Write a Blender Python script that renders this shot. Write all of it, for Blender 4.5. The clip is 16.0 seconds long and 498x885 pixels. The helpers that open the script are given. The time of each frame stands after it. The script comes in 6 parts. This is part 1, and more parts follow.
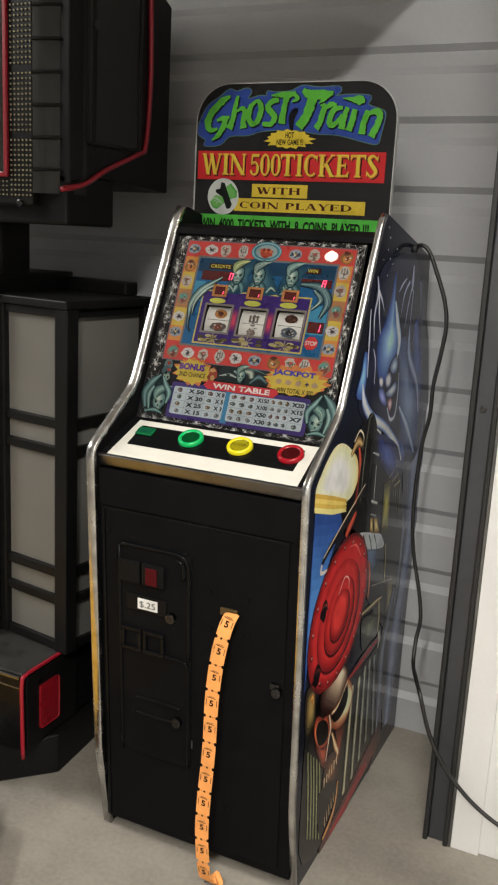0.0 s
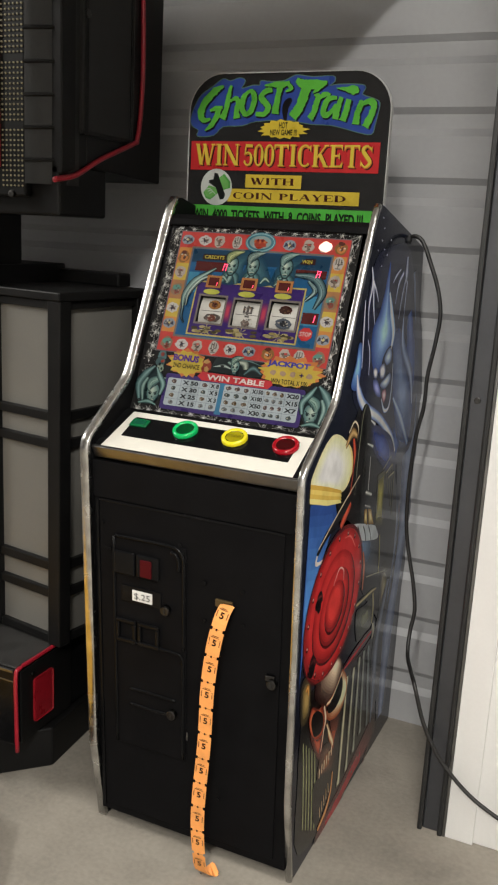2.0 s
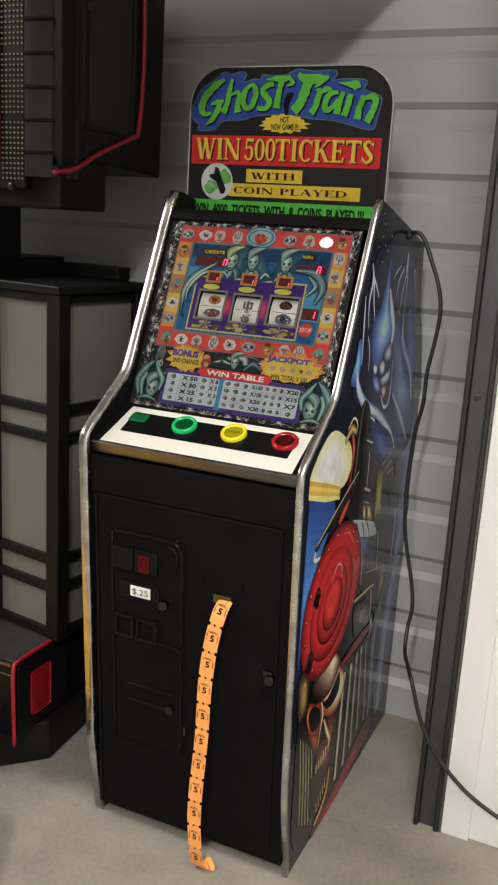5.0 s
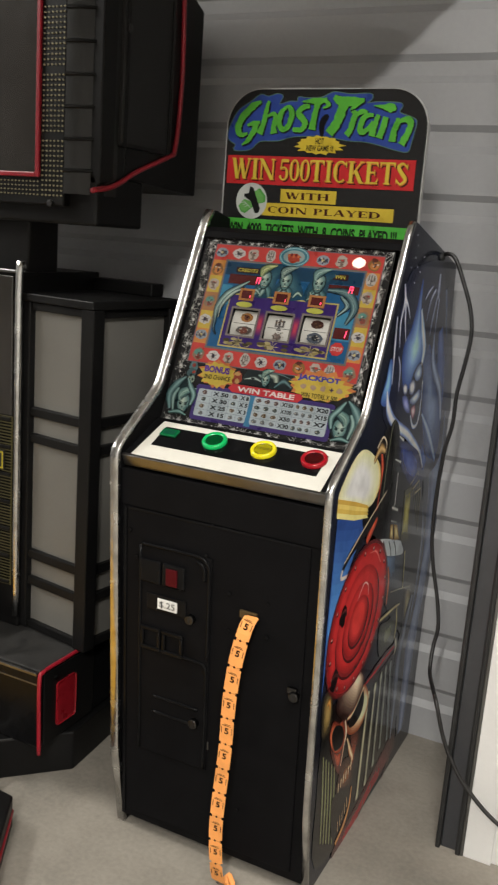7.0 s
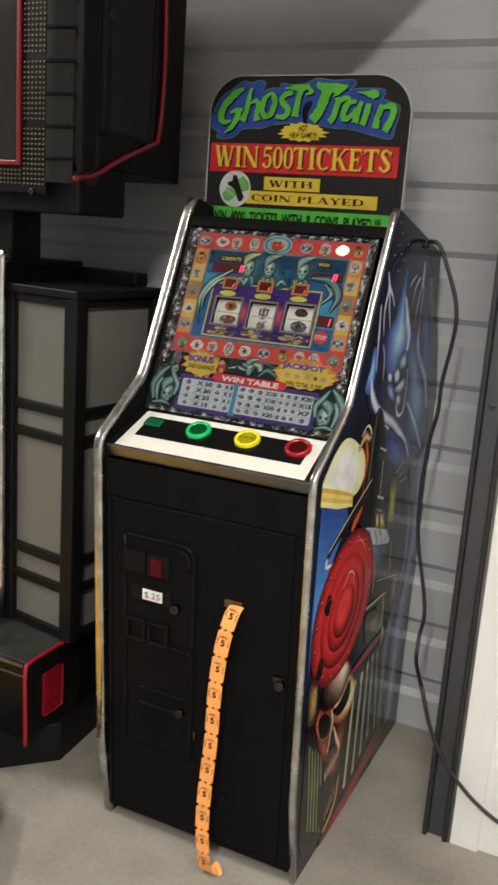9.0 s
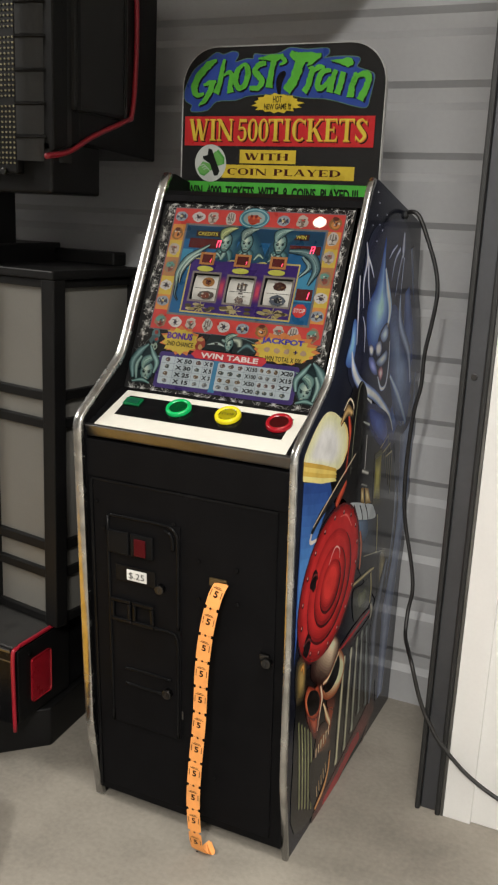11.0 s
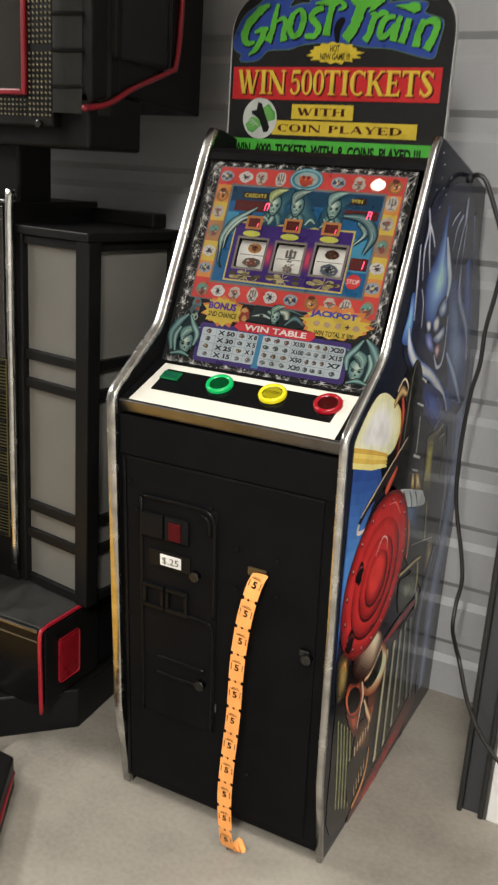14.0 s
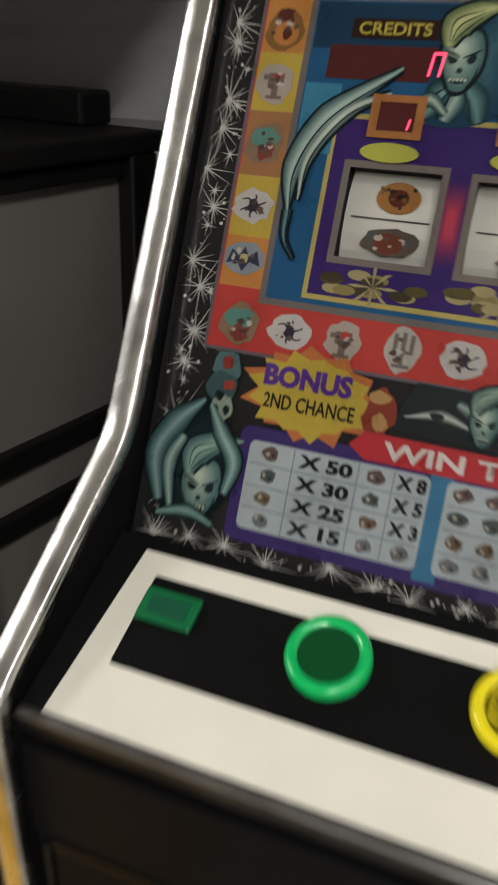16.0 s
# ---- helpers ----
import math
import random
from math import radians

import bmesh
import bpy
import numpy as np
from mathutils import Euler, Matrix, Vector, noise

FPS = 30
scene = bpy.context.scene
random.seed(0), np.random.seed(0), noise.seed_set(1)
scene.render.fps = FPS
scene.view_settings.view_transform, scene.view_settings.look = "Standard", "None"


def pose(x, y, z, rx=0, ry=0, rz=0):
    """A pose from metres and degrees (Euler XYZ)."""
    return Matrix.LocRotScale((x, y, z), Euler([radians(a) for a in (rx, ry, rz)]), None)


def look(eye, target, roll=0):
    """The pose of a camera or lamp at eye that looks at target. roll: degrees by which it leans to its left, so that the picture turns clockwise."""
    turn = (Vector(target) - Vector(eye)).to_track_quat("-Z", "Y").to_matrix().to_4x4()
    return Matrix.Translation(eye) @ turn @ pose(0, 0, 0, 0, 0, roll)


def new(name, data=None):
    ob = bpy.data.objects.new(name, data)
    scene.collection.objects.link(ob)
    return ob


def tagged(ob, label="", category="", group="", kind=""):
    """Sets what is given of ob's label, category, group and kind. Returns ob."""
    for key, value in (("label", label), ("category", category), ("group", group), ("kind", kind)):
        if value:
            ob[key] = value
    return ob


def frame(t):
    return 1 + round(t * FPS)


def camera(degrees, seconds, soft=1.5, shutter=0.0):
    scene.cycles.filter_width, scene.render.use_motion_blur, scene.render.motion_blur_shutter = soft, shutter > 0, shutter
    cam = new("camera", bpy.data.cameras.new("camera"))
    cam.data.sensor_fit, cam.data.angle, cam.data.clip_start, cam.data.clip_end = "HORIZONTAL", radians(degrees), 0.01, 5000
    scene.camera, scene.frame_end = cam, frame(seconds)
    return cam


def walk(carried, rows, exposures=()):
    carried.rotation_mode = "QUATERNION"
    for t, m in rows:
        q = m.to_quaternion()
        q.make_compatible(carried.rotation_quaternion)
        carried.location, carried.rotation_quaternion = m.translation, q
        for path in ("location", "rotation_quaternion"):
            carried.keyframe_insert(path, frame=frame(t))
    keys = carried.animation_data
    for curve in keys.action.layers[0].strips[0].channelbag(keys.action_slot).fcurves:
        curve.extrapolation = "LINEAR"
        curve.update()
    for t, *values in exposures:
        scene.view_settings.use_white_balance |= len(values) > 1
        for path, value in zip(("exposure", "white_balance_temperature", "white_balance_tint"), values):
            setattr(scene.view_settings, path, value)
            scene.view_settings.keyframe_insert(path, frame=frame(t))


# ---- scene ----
cam = camera(31.5, 16.0, soft=2.2, shutter=0.5)
PATH = [
    (0, (0.003, -0.078, 1.197), (-0.811, 1.691, 0.743), 3.0),
    (0.5, (0.0, -0.081, 1.192), (-0.806, 1.693, 0.743), 3.1),
    (1, (-0.002, -0.083, 1.193), (-0.806, 1.692, 0.745), 3.1),
    (1.5, (-0.009, -0.084, 1.194), (-0.802, 1.694, 0.738), 3.0),
    (2, (-0.005, -0.079, 1.191), (-0.797, 1.697, 0.725), 3.0),
    (2.5, (-0.006, -0.079, 1.192), (-0.805, 1.695, 0.727), 3.2),
    (3, (-0.008, -0.08, 1.194), (-0.783, 1.697, 0.7), 3.5),
    (3.5, (-0.013, -0.077, 1.188), (-0.808, 1.691, 0.695), 3.3),
    (4, (-0.013, -0.077, 1.191), (-0.798, 1.696, 0.701), 3.4),
    (6.5, (-0.002, -0.081, 1.198), (-0.798, 1.696, 0.74), 3.3),
    (7, (-0.01, -0.091, 1.2), (-0.853, 1.665, 0.749), 4.2),
    (7.5, (-0.012, -0.094, 1.198), (-0.895, 1.641, 0.743), 4.2),
    (8, (-0.011, -0.091, 1.192), (-0.949, 1.612, 0.724), 3.3),
    (8.5, (-0.003, -0.085, 1.192), (-0.855, 1.658, 0.709), 3.7),
    (9, (0.0, -0.081, 1.195), (-0.823, 1.681, 0.727), 4.0),
    (9.2, (-0.002, -0.085, 1.197), (-0.783, 1.7, 0.748), 4.7),
    (11.5, (0.019, -0.056, 1.17), (-0.792, 1.701, 0.665), 2.4),
    (12, (0.017, -0.062, 1.168), (-0.792, 1.699, 0.672), 3.0),
    (12.5, (0.011, -0.059, 1.177), (-0.837, 1.685, 0.686), 3.5),
    (13, (0.017, -0.034, 1.158), (-0.925, 1.668, 0.695), 3.4),
    (13.5, (0.01, -0.025, 1.171), (-0.86, 1.69, 0.623), 3.0),
    (14, (-0.048, 0.034, 1.174), (-0.909, 1.743, 0.593), 3.6),
    (14.5, (-0.176, 0.28, 1.187), (-1.026, 1.94, 0.464), 2.3),
    (15, (-0.302, 0.489, 1.199), (-1.195, 2.114, 0.45), 1.9),
    (15.5, (-0.513, 0.697, 1.175), (-1.281, 2.355, 0.361), 1.4),
    (16, (-0.635, 0.921, 1.135), (-1.341, 2.591, 0.29), 2.0),
]
walk(cam, [(t, look(eye, target, roll)) for t, eye, target, roll in PATH],
     [(0, 0.0), (4.2, 0.0), (6.5, -0.11), (7.0, -0.04), (7.4, 0.04), (8.0, 0.2), (8.5, 0.18), (9.0, 0.0), (9.2, 0.02), (11.3, 0.0), (12.5, 0.06), (13.5, 0.18), (14, 0.18), (14.5, 0.17), (15, -0.14), (15.5, -0.46), (16, -0.44)])

# ---- world and light ----
world = bpy.data.worlds.new("world")
scene.world = world
world.use_nodes = True
world.node_tree.nodes["Background"].inputs[0].default_value = (0.75, 0.8, 0.9, 1)
world.node_tree.nodes["Background"].inputs[1].default_value = 0.02


def area_lamp(name, place, sx, sy, watts, colour):
    data = bpy.data.lights.new(name, "AREA")
    data.shape, data.size, data.size_y, data.energy, data.color = "RECTANGLE", sx, sy, watts, colour
    ob = new(name, data)
    ob.matrix_world = pose(*place)
    return ob


area_lamp("tube_light", (0.05, 0.2, 2.33), 0.06, 1.2, 28, (1.0, 0.975, 0.915))
# Unseen second tube, added in line with the first to light the fronts.
area_lamp("fill_tube_rear", (0.05, -1.4, 2.33), 0.06, 1.2, 112, (1.0, 0.975, 0.915))
area_lamp("tube_light_side", (-2.78, 0.45, 2.33), 0.10, 0.9, 50, (1.0, 0.975, 0.915))


# ---- materials ----
def lin(r, g, b):
    """Linear colour from 0..255 screen values."""
    return tuple((c / 255 / 12.92) if c / 255 <= 0.04045 else ((c / 255 + 0.055) / 1.055) ** 2.4 for c in (r, g, b))


def material(name, colour, rough=0.5, metal=0.0, vary=0.12, scale=8.0, fine=120.0, bump=0.1, dark=None, coat=0.0, rough_vary=0.1, emit=0.0, spec=0.5):
    """A surface with broad stains and fine grain, at real size."""
    m = bpy.data.materials.new(name)
    m.use_nodes = True
    nt = m.node_tree
    bs = nt.nodes["Principled BSDF"]
    tc = nt.nodes.new("ShaderNodeTexCoord")
    n1 = nt.nodes.new("ShaderNodeTexNoise")
    n1.inputs["Scale"].default_value, n1.inputs["Detail"].default_value = scale, 6
    n2 = nt.nodes.new("ShaderNodeTexNoise")
    n2.inputs["Scale"].default_value, n2.inputs["Detail"].default_value = fine, 3
    for n in (n1, n2):
        nt.links.new(tc.outputs["Object"], n.inputs["Vector"])
    mix = nt.nodes.new("ShaderNodeMix")
    mix.data_type = "RGBA"
    d = dark or tuple(c * (1 - 2 * vary) for c in colour)
    mix.inputs[6].default_value = (*d, 1)
    mix.inputs[7].default_value = (*colour, 1)
    ramp = nt.nodes.new("ShaderNodeMapRange")
    ramp.inputs[1].default_value, ramp.inputs[2].default_value = 0.3, 0.62
    add = nt.nodes.new("ShaderNodeMath")
    add.operation = "MULTIPLY_ADD"
    add.inputs[1].default_value, add.inputs[2].default_value = 0.25, -0.12
    nt.links.new(n2.outputs["Fac"], add.inputs[0])
    add2 = nt.nodes.new("ShaderNodeMath")
    nt.links.new(n1.outputs["Fac"], add2.inputs[0])
    nt.links.new(add.outputs[0], add2.inputs[1])
    nt.links.new(add2.outputs[0], ramp.inputs[0])
    nt.links.new(ramp.outputs[0], mix.inputs[0])
    nt.links.new(mix.outputs[2], bs.inputs["Base Color"])
    rr = nt.nodes.new("ShaderNodeMapRange")
    rr.inputs[3].default_value, rr.inputs[4].default_value = max(0.02, rough - rough_vary), min(1, rough + rough_vary)
    nt.links.new(n1.outputs["Fac"], rr.inputs[0])
    nt.links.new(rr.outputs[0], bs.inputs["Roughness"])
    bs.inputs["Metallic"].default_value = metal
    bs.inputs["Specular IOR Level"].default_value = spec
    bs.inputs["Coat Weight"].default_value = coat
    bs.inputs["Coat Roughness"].default_value = 0.08
    if bump:
        bp = nt.nodes.new("ShaderNodeBump")
        bp.inputs["Strength"].default_value, bp.inputs["Distance"].default_value = bump, 0.002
        nt.links.new(n2.outputs["Fac"], bp.inputs["Height"])
        nt.links.new(bp.outputs[0], bs.inputs["Normal"])
    if emit:
        bs.inputs["Emission Color"].default_value = (*colour, 1)
        bs.inputs["Emission Strength"].default_value = emit
    return m


INKS = {}


INK = 0.46


def ink(r, g, b, emit=0.0, strength=INK):
    """Glossy screen print in one colour."""
    key = (r, g, b, emit, strength)
    if key not in INKS:
        INKS[key] = material("print_%d_%d_%d" % (r, g, b), tuple(min(0.86, (c * 0.93 + 0.07 * sum(lin(r, g, b)) / 3) * strength) for c in lin(r, g, b)), 0.3 if strength < 1 else 0.14, vary=0.1, scale=30, fine=400, bump=0.0, emit=emit, spec=0.22 if strength < 1 else 0.3)
    return INKS[key]


M = {}
M["floor"] = material("worn_concrete", (0.31, 0.28, 0.236), 0.72, vary=0.16, scale=3.2, fine=95, bump=0.35, dark=(0.175, 0.158, 0.134))
M["steel_wall"] = material("grey_painted_steel", (0.35, 0.35, 0.358), 0.42, vary=0.06, scale=2.0, fine=90, bump=0.04)
M["white_wall"] = material("white_painted_panel", (0.69, 0.68, 0.665), 0.6, vary=0.04, scale=3, fine=150, bump=0.05)
M["ceiling"] = material("white_ceiling", (0.72, 0.71, 0.69), 0.8, vary=0.04)
M["track"] = material("grey_track_metal", (0.075, 0.077, 0.085), 0.35, metal=0.6, vary=0.1, scale=5)
M["rubber"] = material("black_rubber", (0.012, 0.012, 0.012), 0.6, vary=0.1, fine=300)
M["black"] = material("black_laminate", (0.0064, 0.0062, 0.0067), 0.45, vary=0.15, scale=14, fine=500, bump=0.03, spec=0.04)
M["black_plastic"] = material("black_moulded_plastic", (0.0058, 0.0056, 0.0056), 0.45, vary=0.15, scale=9, fine=500, bump=0.03, spec=0.2)
M["black_gloss"] = material("black_gloss_paint", (0.006, 0.006, 0.0065), 0.24, vary=0.15, scale=12, fine=600, bump=0.02, spec=0.11)
M["black_metal"] = material("black_powder_coat", (0.0064, 0.0062, 0.0067), 0.42, vary=0.1, scale=20, fine=900, bump=0.02, spec=0.03)
M["chrome"] = material("scuffed_chrome", (0.66, 0.655, 0.64), 0.24, metal=1.0, vary=0.2, scale=26, fine=55, bump=0.22, rough_vary=0.16)
M["brushed"] = material("brushed_metal_edge", (0.22, 0.22, 0.22), 0.34, metal=1.0, vary=0.15, scale=16, fine=700, bump=0.06)
M["lock"] = material("nickel_lock", (0.075, 0.073, 0.072), 0.3, metal=1.0)
M["deck_white"] = material("white_deck_laminate", (0.68, 0.655, 0.585), 0.35, vary=0.03, scale=20)
M["glass_black"] = material("black_printed_glass", (0.011, 0.0107, 0.011), 0.2, vary=0.1, scale=10, bump=0.0, spec=0.3)
M["ticket"] = material("orange_ticket_paper", lin(238, 158, 84), 0.7, vary=0.08, scale=40, fine=900, bump=0.05)
M["cable"] = material("black_cable_sheath", (0.014, 0.013, 0.013), 0.45, vary=0.1)
M["grey_panel"] = material("frosted_grey_panel", (0.13, 0.125, 0.113), 0.4, vary=0.07, scale=3, fine=200, bump=0.03)
M["red_trim"] = material("red_edge_trim", (0.3, 0.01, 0.022), 0.35, vary=0.08)
M["screen"] = material("dark_glass_screen", (0.026, 0.023, 0.02), 0.16, vary=0.1, bump=0.0, coat=0.5)
M["dots"] = material("pale_studs", (0.3, 0.27, 0.16), 0.4)
# The olive tint stands in for yellow glints reflected on a black mesh.
M["mesh"] = material("speaker_mesh_yellow_glint", (0.075, 0.064, 0.02), 0.4, vary=0.2)
M["yellow"] = material("yellow_tread_paint", (0.72, 0.38, 0.02), 0.4, vary=0.08)
M["reel"] = material("white_reel_strip", (0.36, 0.35, 0.32), 0.45, vary=0.06)
M["side_print"] = material("dark_side_print", (0.014, 0.018, 0.034), 0.12, vary=0.3, scale=5, bump=0.0, dark=(0.006, 0.006, 0.01), spec=0.15)


# A weak emission stands in for light coming through the plastic.
def clear_ring(name, colour, emit):
    m = material(name, colour, 0.18, vary=0.05, bump=0.0, emit=emit)
    return m


M["btn_green"] = clear_ring("green_translucent_plastic", lin(10, 170, 90), 0.03)
M["btn_yellow"] = clear_ring("yellow_translucent_plastic", lin(220, 205, 30), 0.03)
M["btn_red"] = clear_ring("red_translucent_plastic", lin(150, 10, 26), 0.02)
M["led"] = material("red_led_segments", (1.0, 0.05, 0.12), 0.4, bump=0.0, emit=2.5)
M["lamp_on"] = material("lit_symbol_lamp", (1.0, 0.55, 0.45), 0.4, bump=0.0, emit=1.1)
M["led_window"] = material("dark_red_led_window", (0.045, 0.006, 0.006), 0.2, bump=0.0)


# ---- mesh helpers ----
def part(name, bm, mat, parent=None, label="", smooth=False):
    me = bpy.data.meshes.new(name)
    bmesh.ops.recalc_face_normals(bm, faces=bm.faces)
    bm.to_mesh(me)
    bm.free()
    me.materials.append(mat)
    if smooth:
        for p in me.polygons:
            p.use_smooth = True
    ob = new(name, me)
    if parent:
        ob.parent = parent
    if label:
        ob["label"] = label
    return ob


def empty(name, place=(0, 0, 0), parent=None):
    ob = new(name)
    ob.location = place
    ob.empty_display_size = 0.05
    ob.parent = parent
    return ob


def add_box(bm, x0, x1, y0, y1, z0, z1, bevel=0.0, m=None):
    b = bmesh.new()
    bmesh.ops.create_cube(b, size=1)
    for v in b.verts:
        v.co = Vector(((x0 + x1) / 2 + v.co.x * (x1 - x0), (y0 + y1) / 2 + v.co.y * (y1 - y0), (z0 + z1) / 2 + v.co.z * (z1 - z0)))
    if bevel:
        bmesh.ops.bevel(b, geom=b.edges[:], offset=bevel, segments=2, profile=0.5, affect="EDGES")
    if m:
        bmesh.ops.transform(b, matrix=m, verts=b.verts)
    join(bm, b)


def join(bm, b):
    me = bpy.data.meshes.new("tmp")
    b.to_mesh(me)
    b.free()
    bm.from_mesh(me)
    bpy.data.meshes.remove(me)


def box(x0, x1, y0, y1, z0, z1, bevel=0.0, m=None):
    bm = bmesh.new()
    add_box(bm, x0, x1, y0, y1, z0, z1, bevel, m)
    return bm


def add_cyl(bm, centre, axis, r, h, n=24, bevel=0.0, r2=None):
    b = bmesh.new()
    bmesh.ops.create_cone(b, cap_ends=True, segments=n, radius1=r, radius2=r if r2 is None else r2, depth=h)
    if bevel:
        es = [e for e in b.edges if abs(e.verts[0].co.z - e.verts[1].co.z) < 1e-6 and len(e.link_faces) == 2]
        bmesh.ops.bevel(b, geom=es, offset=bevel, segments=2, profile=0.5, affect="EDGES")
    q = Vector((0, 0, 1)).rotation_difference(Vector(axis).normalized()).to_matrix().to_4x4()
    bmesh.ops.transform(b, matrix=Matrix.Translation(centre) @ q, verts=b.verts)
    join(bm, b)


def cyl(centre, axis, r, h, n=24, bevel=0.0, r2=None):
    bm = bmesh.new()
    add_cyl(bm, centre, axis, r, h, n, bevel, r2)
    return bm


def extrude_profile(pts, x0, x1, bevel=0.0):
    """A closed outline in y and z, pushed from x0 to x1."""
    bm = bmesh.new()
    vs = [bm.verts.new((x0, y, z)) for y, z in pts]
    f = bm.faces.new(vs)
    r = bmesh.ops.extrude_face_region(bm, geom=[f])
    for v in [g for g in r["geom"] if isinstance(g, bmesh.types.BMVert)]:
        v.co.x = x1
    bmesh.ops.recalc_face_normals(bm, faces=bm.faces)
    if bevel:
        bmesh.ops.bevel(bm, geom=bm.edges[:], offset=bevel, segments=2, profile=0.5, affect="EDGES")
    return bm


def extrude_plan(pts, z0, z1, bevel=0.0):
    """A closed outline in x and y, pushed from z0 to z1."""
    bm = bmesh.new()
    vs = [bm.verts.new((x, y, z0)) for x, y in pts]
    f = bm.faces.new(vs)
    r = bmesh.ops.extrude_face_region(bm, geom=[f])
    for v in [g for g in r["geom"] if isinstance(g, bmesh.types.BMVert)]:
        v.co.z = z1
    bmesh.ops.recalc_face_normals(bm, faces=bm.faces)
    if bevel:
        bmesh.ops.bevel(bm, geom=bm.edges[:], offset=bevel, segments=2, profile=0.5, affect="EDGES")
    return bm


def sweep(points, radius, n=10, flat=1.0):
    """A round rod along a smooth line through points."""
    pts = smooth_line(points, 6)
    bm = bmesh.new()
    rings = []
    up = Vector((0, 0, 1))
    for i, p in enumerate(pts):
        t = (pts[min(i + 1, len(pts) - 1)] - pts[max(i - 1, 0)]).normalized()
        a = t.cross(Vector((0, 1, 0)))
        if a.length < 0.1:
            a = t.cross(Vector((1, 0, 0)))
        a.normalize()
        b = t.cross(a)
        rings.append([bm.verts.new(p + radius * (math.cos(k * math.tau / n) * a + flat * math.sin(k * math.tau / n) * b)) for k in range(n)])
    for r0, r1 in zip(rings, rings[1:]):
        for k in range(n):
            bm.faces.new((r0[k], r0[(k + 1) % n], r1[(k + 1) % n], r1[k]))
    bm.faces.new(rings[0])
    bm.faces.new(rings[-1][::-1])
    return bm


def smooth_line(points, steps):
    """Catmull-Rom through the points."""
    p = [Vector(q) for q in points]
    p = [2 * p[0] - p[1]] + p + [2 * p[-1] - p[-2]]
    out = []
    for i in range(1, len(p) - 2):
        for s in range(steps):
            t = s / steps
            out.append(0.5 * (2 * p[i] + (p[i + 1] - p[i - 1]) * t + (2 * p[i - 1] - 5 * p[i] + 4 * p[i + 1] - p[i + 2]) * t * t
                              + (3 * p[i] - p[i - 1] - 3 * p[i + 1] + p[i + 2]) * t ** 3))
    out.append(p[-2])
    return out


# ---- prints: flat shapes on a surface, in millimetres ----
def part_of(name, bm, mat, parent):
    """One mesh under a thing, with its faces as they were turned."""
    me = bpy.data.meshes.new(name)
    bm.to_mesh(me)
    bm.free()
    me.materials.append(mat)
    ob = new(name, me)
    ob.parent = parent
    return ob


LAYER = iter(range(10 ** 6))


class Surface:
    """A flat surface that carries prints: u and v in millimetres along it, h its layer (0.12 mm each)."""

    def __init__(self, parent, origin, udir, vdir):
        self.parent = parent
        self.o, self.u, self.v = Vector(origin), Vector(udir).normalized(), Vector(vdir).normalized()
        self.n = self.u.cross(self.v)
        self.strength = INK

    def at(self, u, v, h=0.0):
        return self.o + self.u * u / 1000 + self.v * v / 1000 + self.n * (0.00012 * h)

    def matrix(self, u, v, h):
        m = Matrix((self.u, self.v, self.n)).transposed().to_4x4()
        return Matrix.Translation(self.at(u, v, h)) @ m

    def shapes(self, name, polys, mat, h=1, label=""):
        h += 0.003 * (next(LAYER) % 17)
        bm = bmesh.new()
        keep = {}
        for poly in polys:
            vs = []
            for u, v in poly:
                key = (round(u, 3), round(v, 3))
                if key not in keep:
                    keep[key] = bm.verts.new(self.at(u, v, h))
                if keep[key] not in vs:
                    vs.append(keep[key])
            try:
                bm.faces.new(vs)
            except ValueError:
                pass
        me = bpy.data.meshes.new(name)
        bm.normal_update()
        for f in bm.faces:
            if f.normal.dot(self.n) < 0:
                f.normal_flip()
        bm.to_mesh(me)
        bm.free()
        me.materials.append(mat)
        ob = new(name, me)
        ob.parent = self.parent
        if label:
            ob["label"] = label
        return ob

    def stack(self, name, polys, mat, h=1):
        """Shapes that may overlap, each a hair above the one before, as one mesh."""
        bm = bmesh.new()
        for k, poly in enumerate(polys):
            f = bm.faces.new([bm.verts.new(self.at(u, v, h + 0.03 * k)) for u, v in poly])
            f.normal_update()
            if f.normal.dot(self.n) < 0:
                f.normal_flip()
        return part_of(name, bm, mat, self.parent)

    def each(self, name, polys, mat, h=1):
        """The same, with an object for each shape."""
        return [self.shapes(name, [p], mat, h) for p in polys]

    def text(self, words, u, v, width, height, mat, h=2, bold=0.0, name="lettering", slant=0.0, turn=0.0):
        """Lettering whose box is centred on u, v and has that width and height."""
        cu = bpy.data.curves.new("tmp", "FONT")
        cu.body, cu.resolution_u, cu.offset, cu.shear = words, 3, bold, slant
        ob = bpy.data.objects.new("tmp", cu)
        scene.collection.objects.link(ob)
        me = bpy.data.meshes.new_from_object(ob)
        bpy.data.objects.remove(ob)
        bpy.data.curves.remove(cu)
        co = np.empty(len(me.vertices) * 3)
        me.vertices.foreach_get("co", co)
        co = co.reshape(-1, 3)
        lo, hi = co.min(0), co.max(0)
        co = (co - (lo + hi) / 2) / np.maximum(hi - lo, 1e-6) * (width / 1000, height / 1000, 0)
        me.name = name
        me.vertices.foreach_set("co", co.ravel())
        me.transform(self.matrix(u, v, h) @ pose(0, 0, 0, 0, 0, turn))
        me.materials.append(mat)
        out = new(name, me)
        out.parent = self.parent
        return out


def rect(u0, v0, u1, v1):
    return [(u0, v0), (u1, v0), (u1, v1), (u0, v1)]


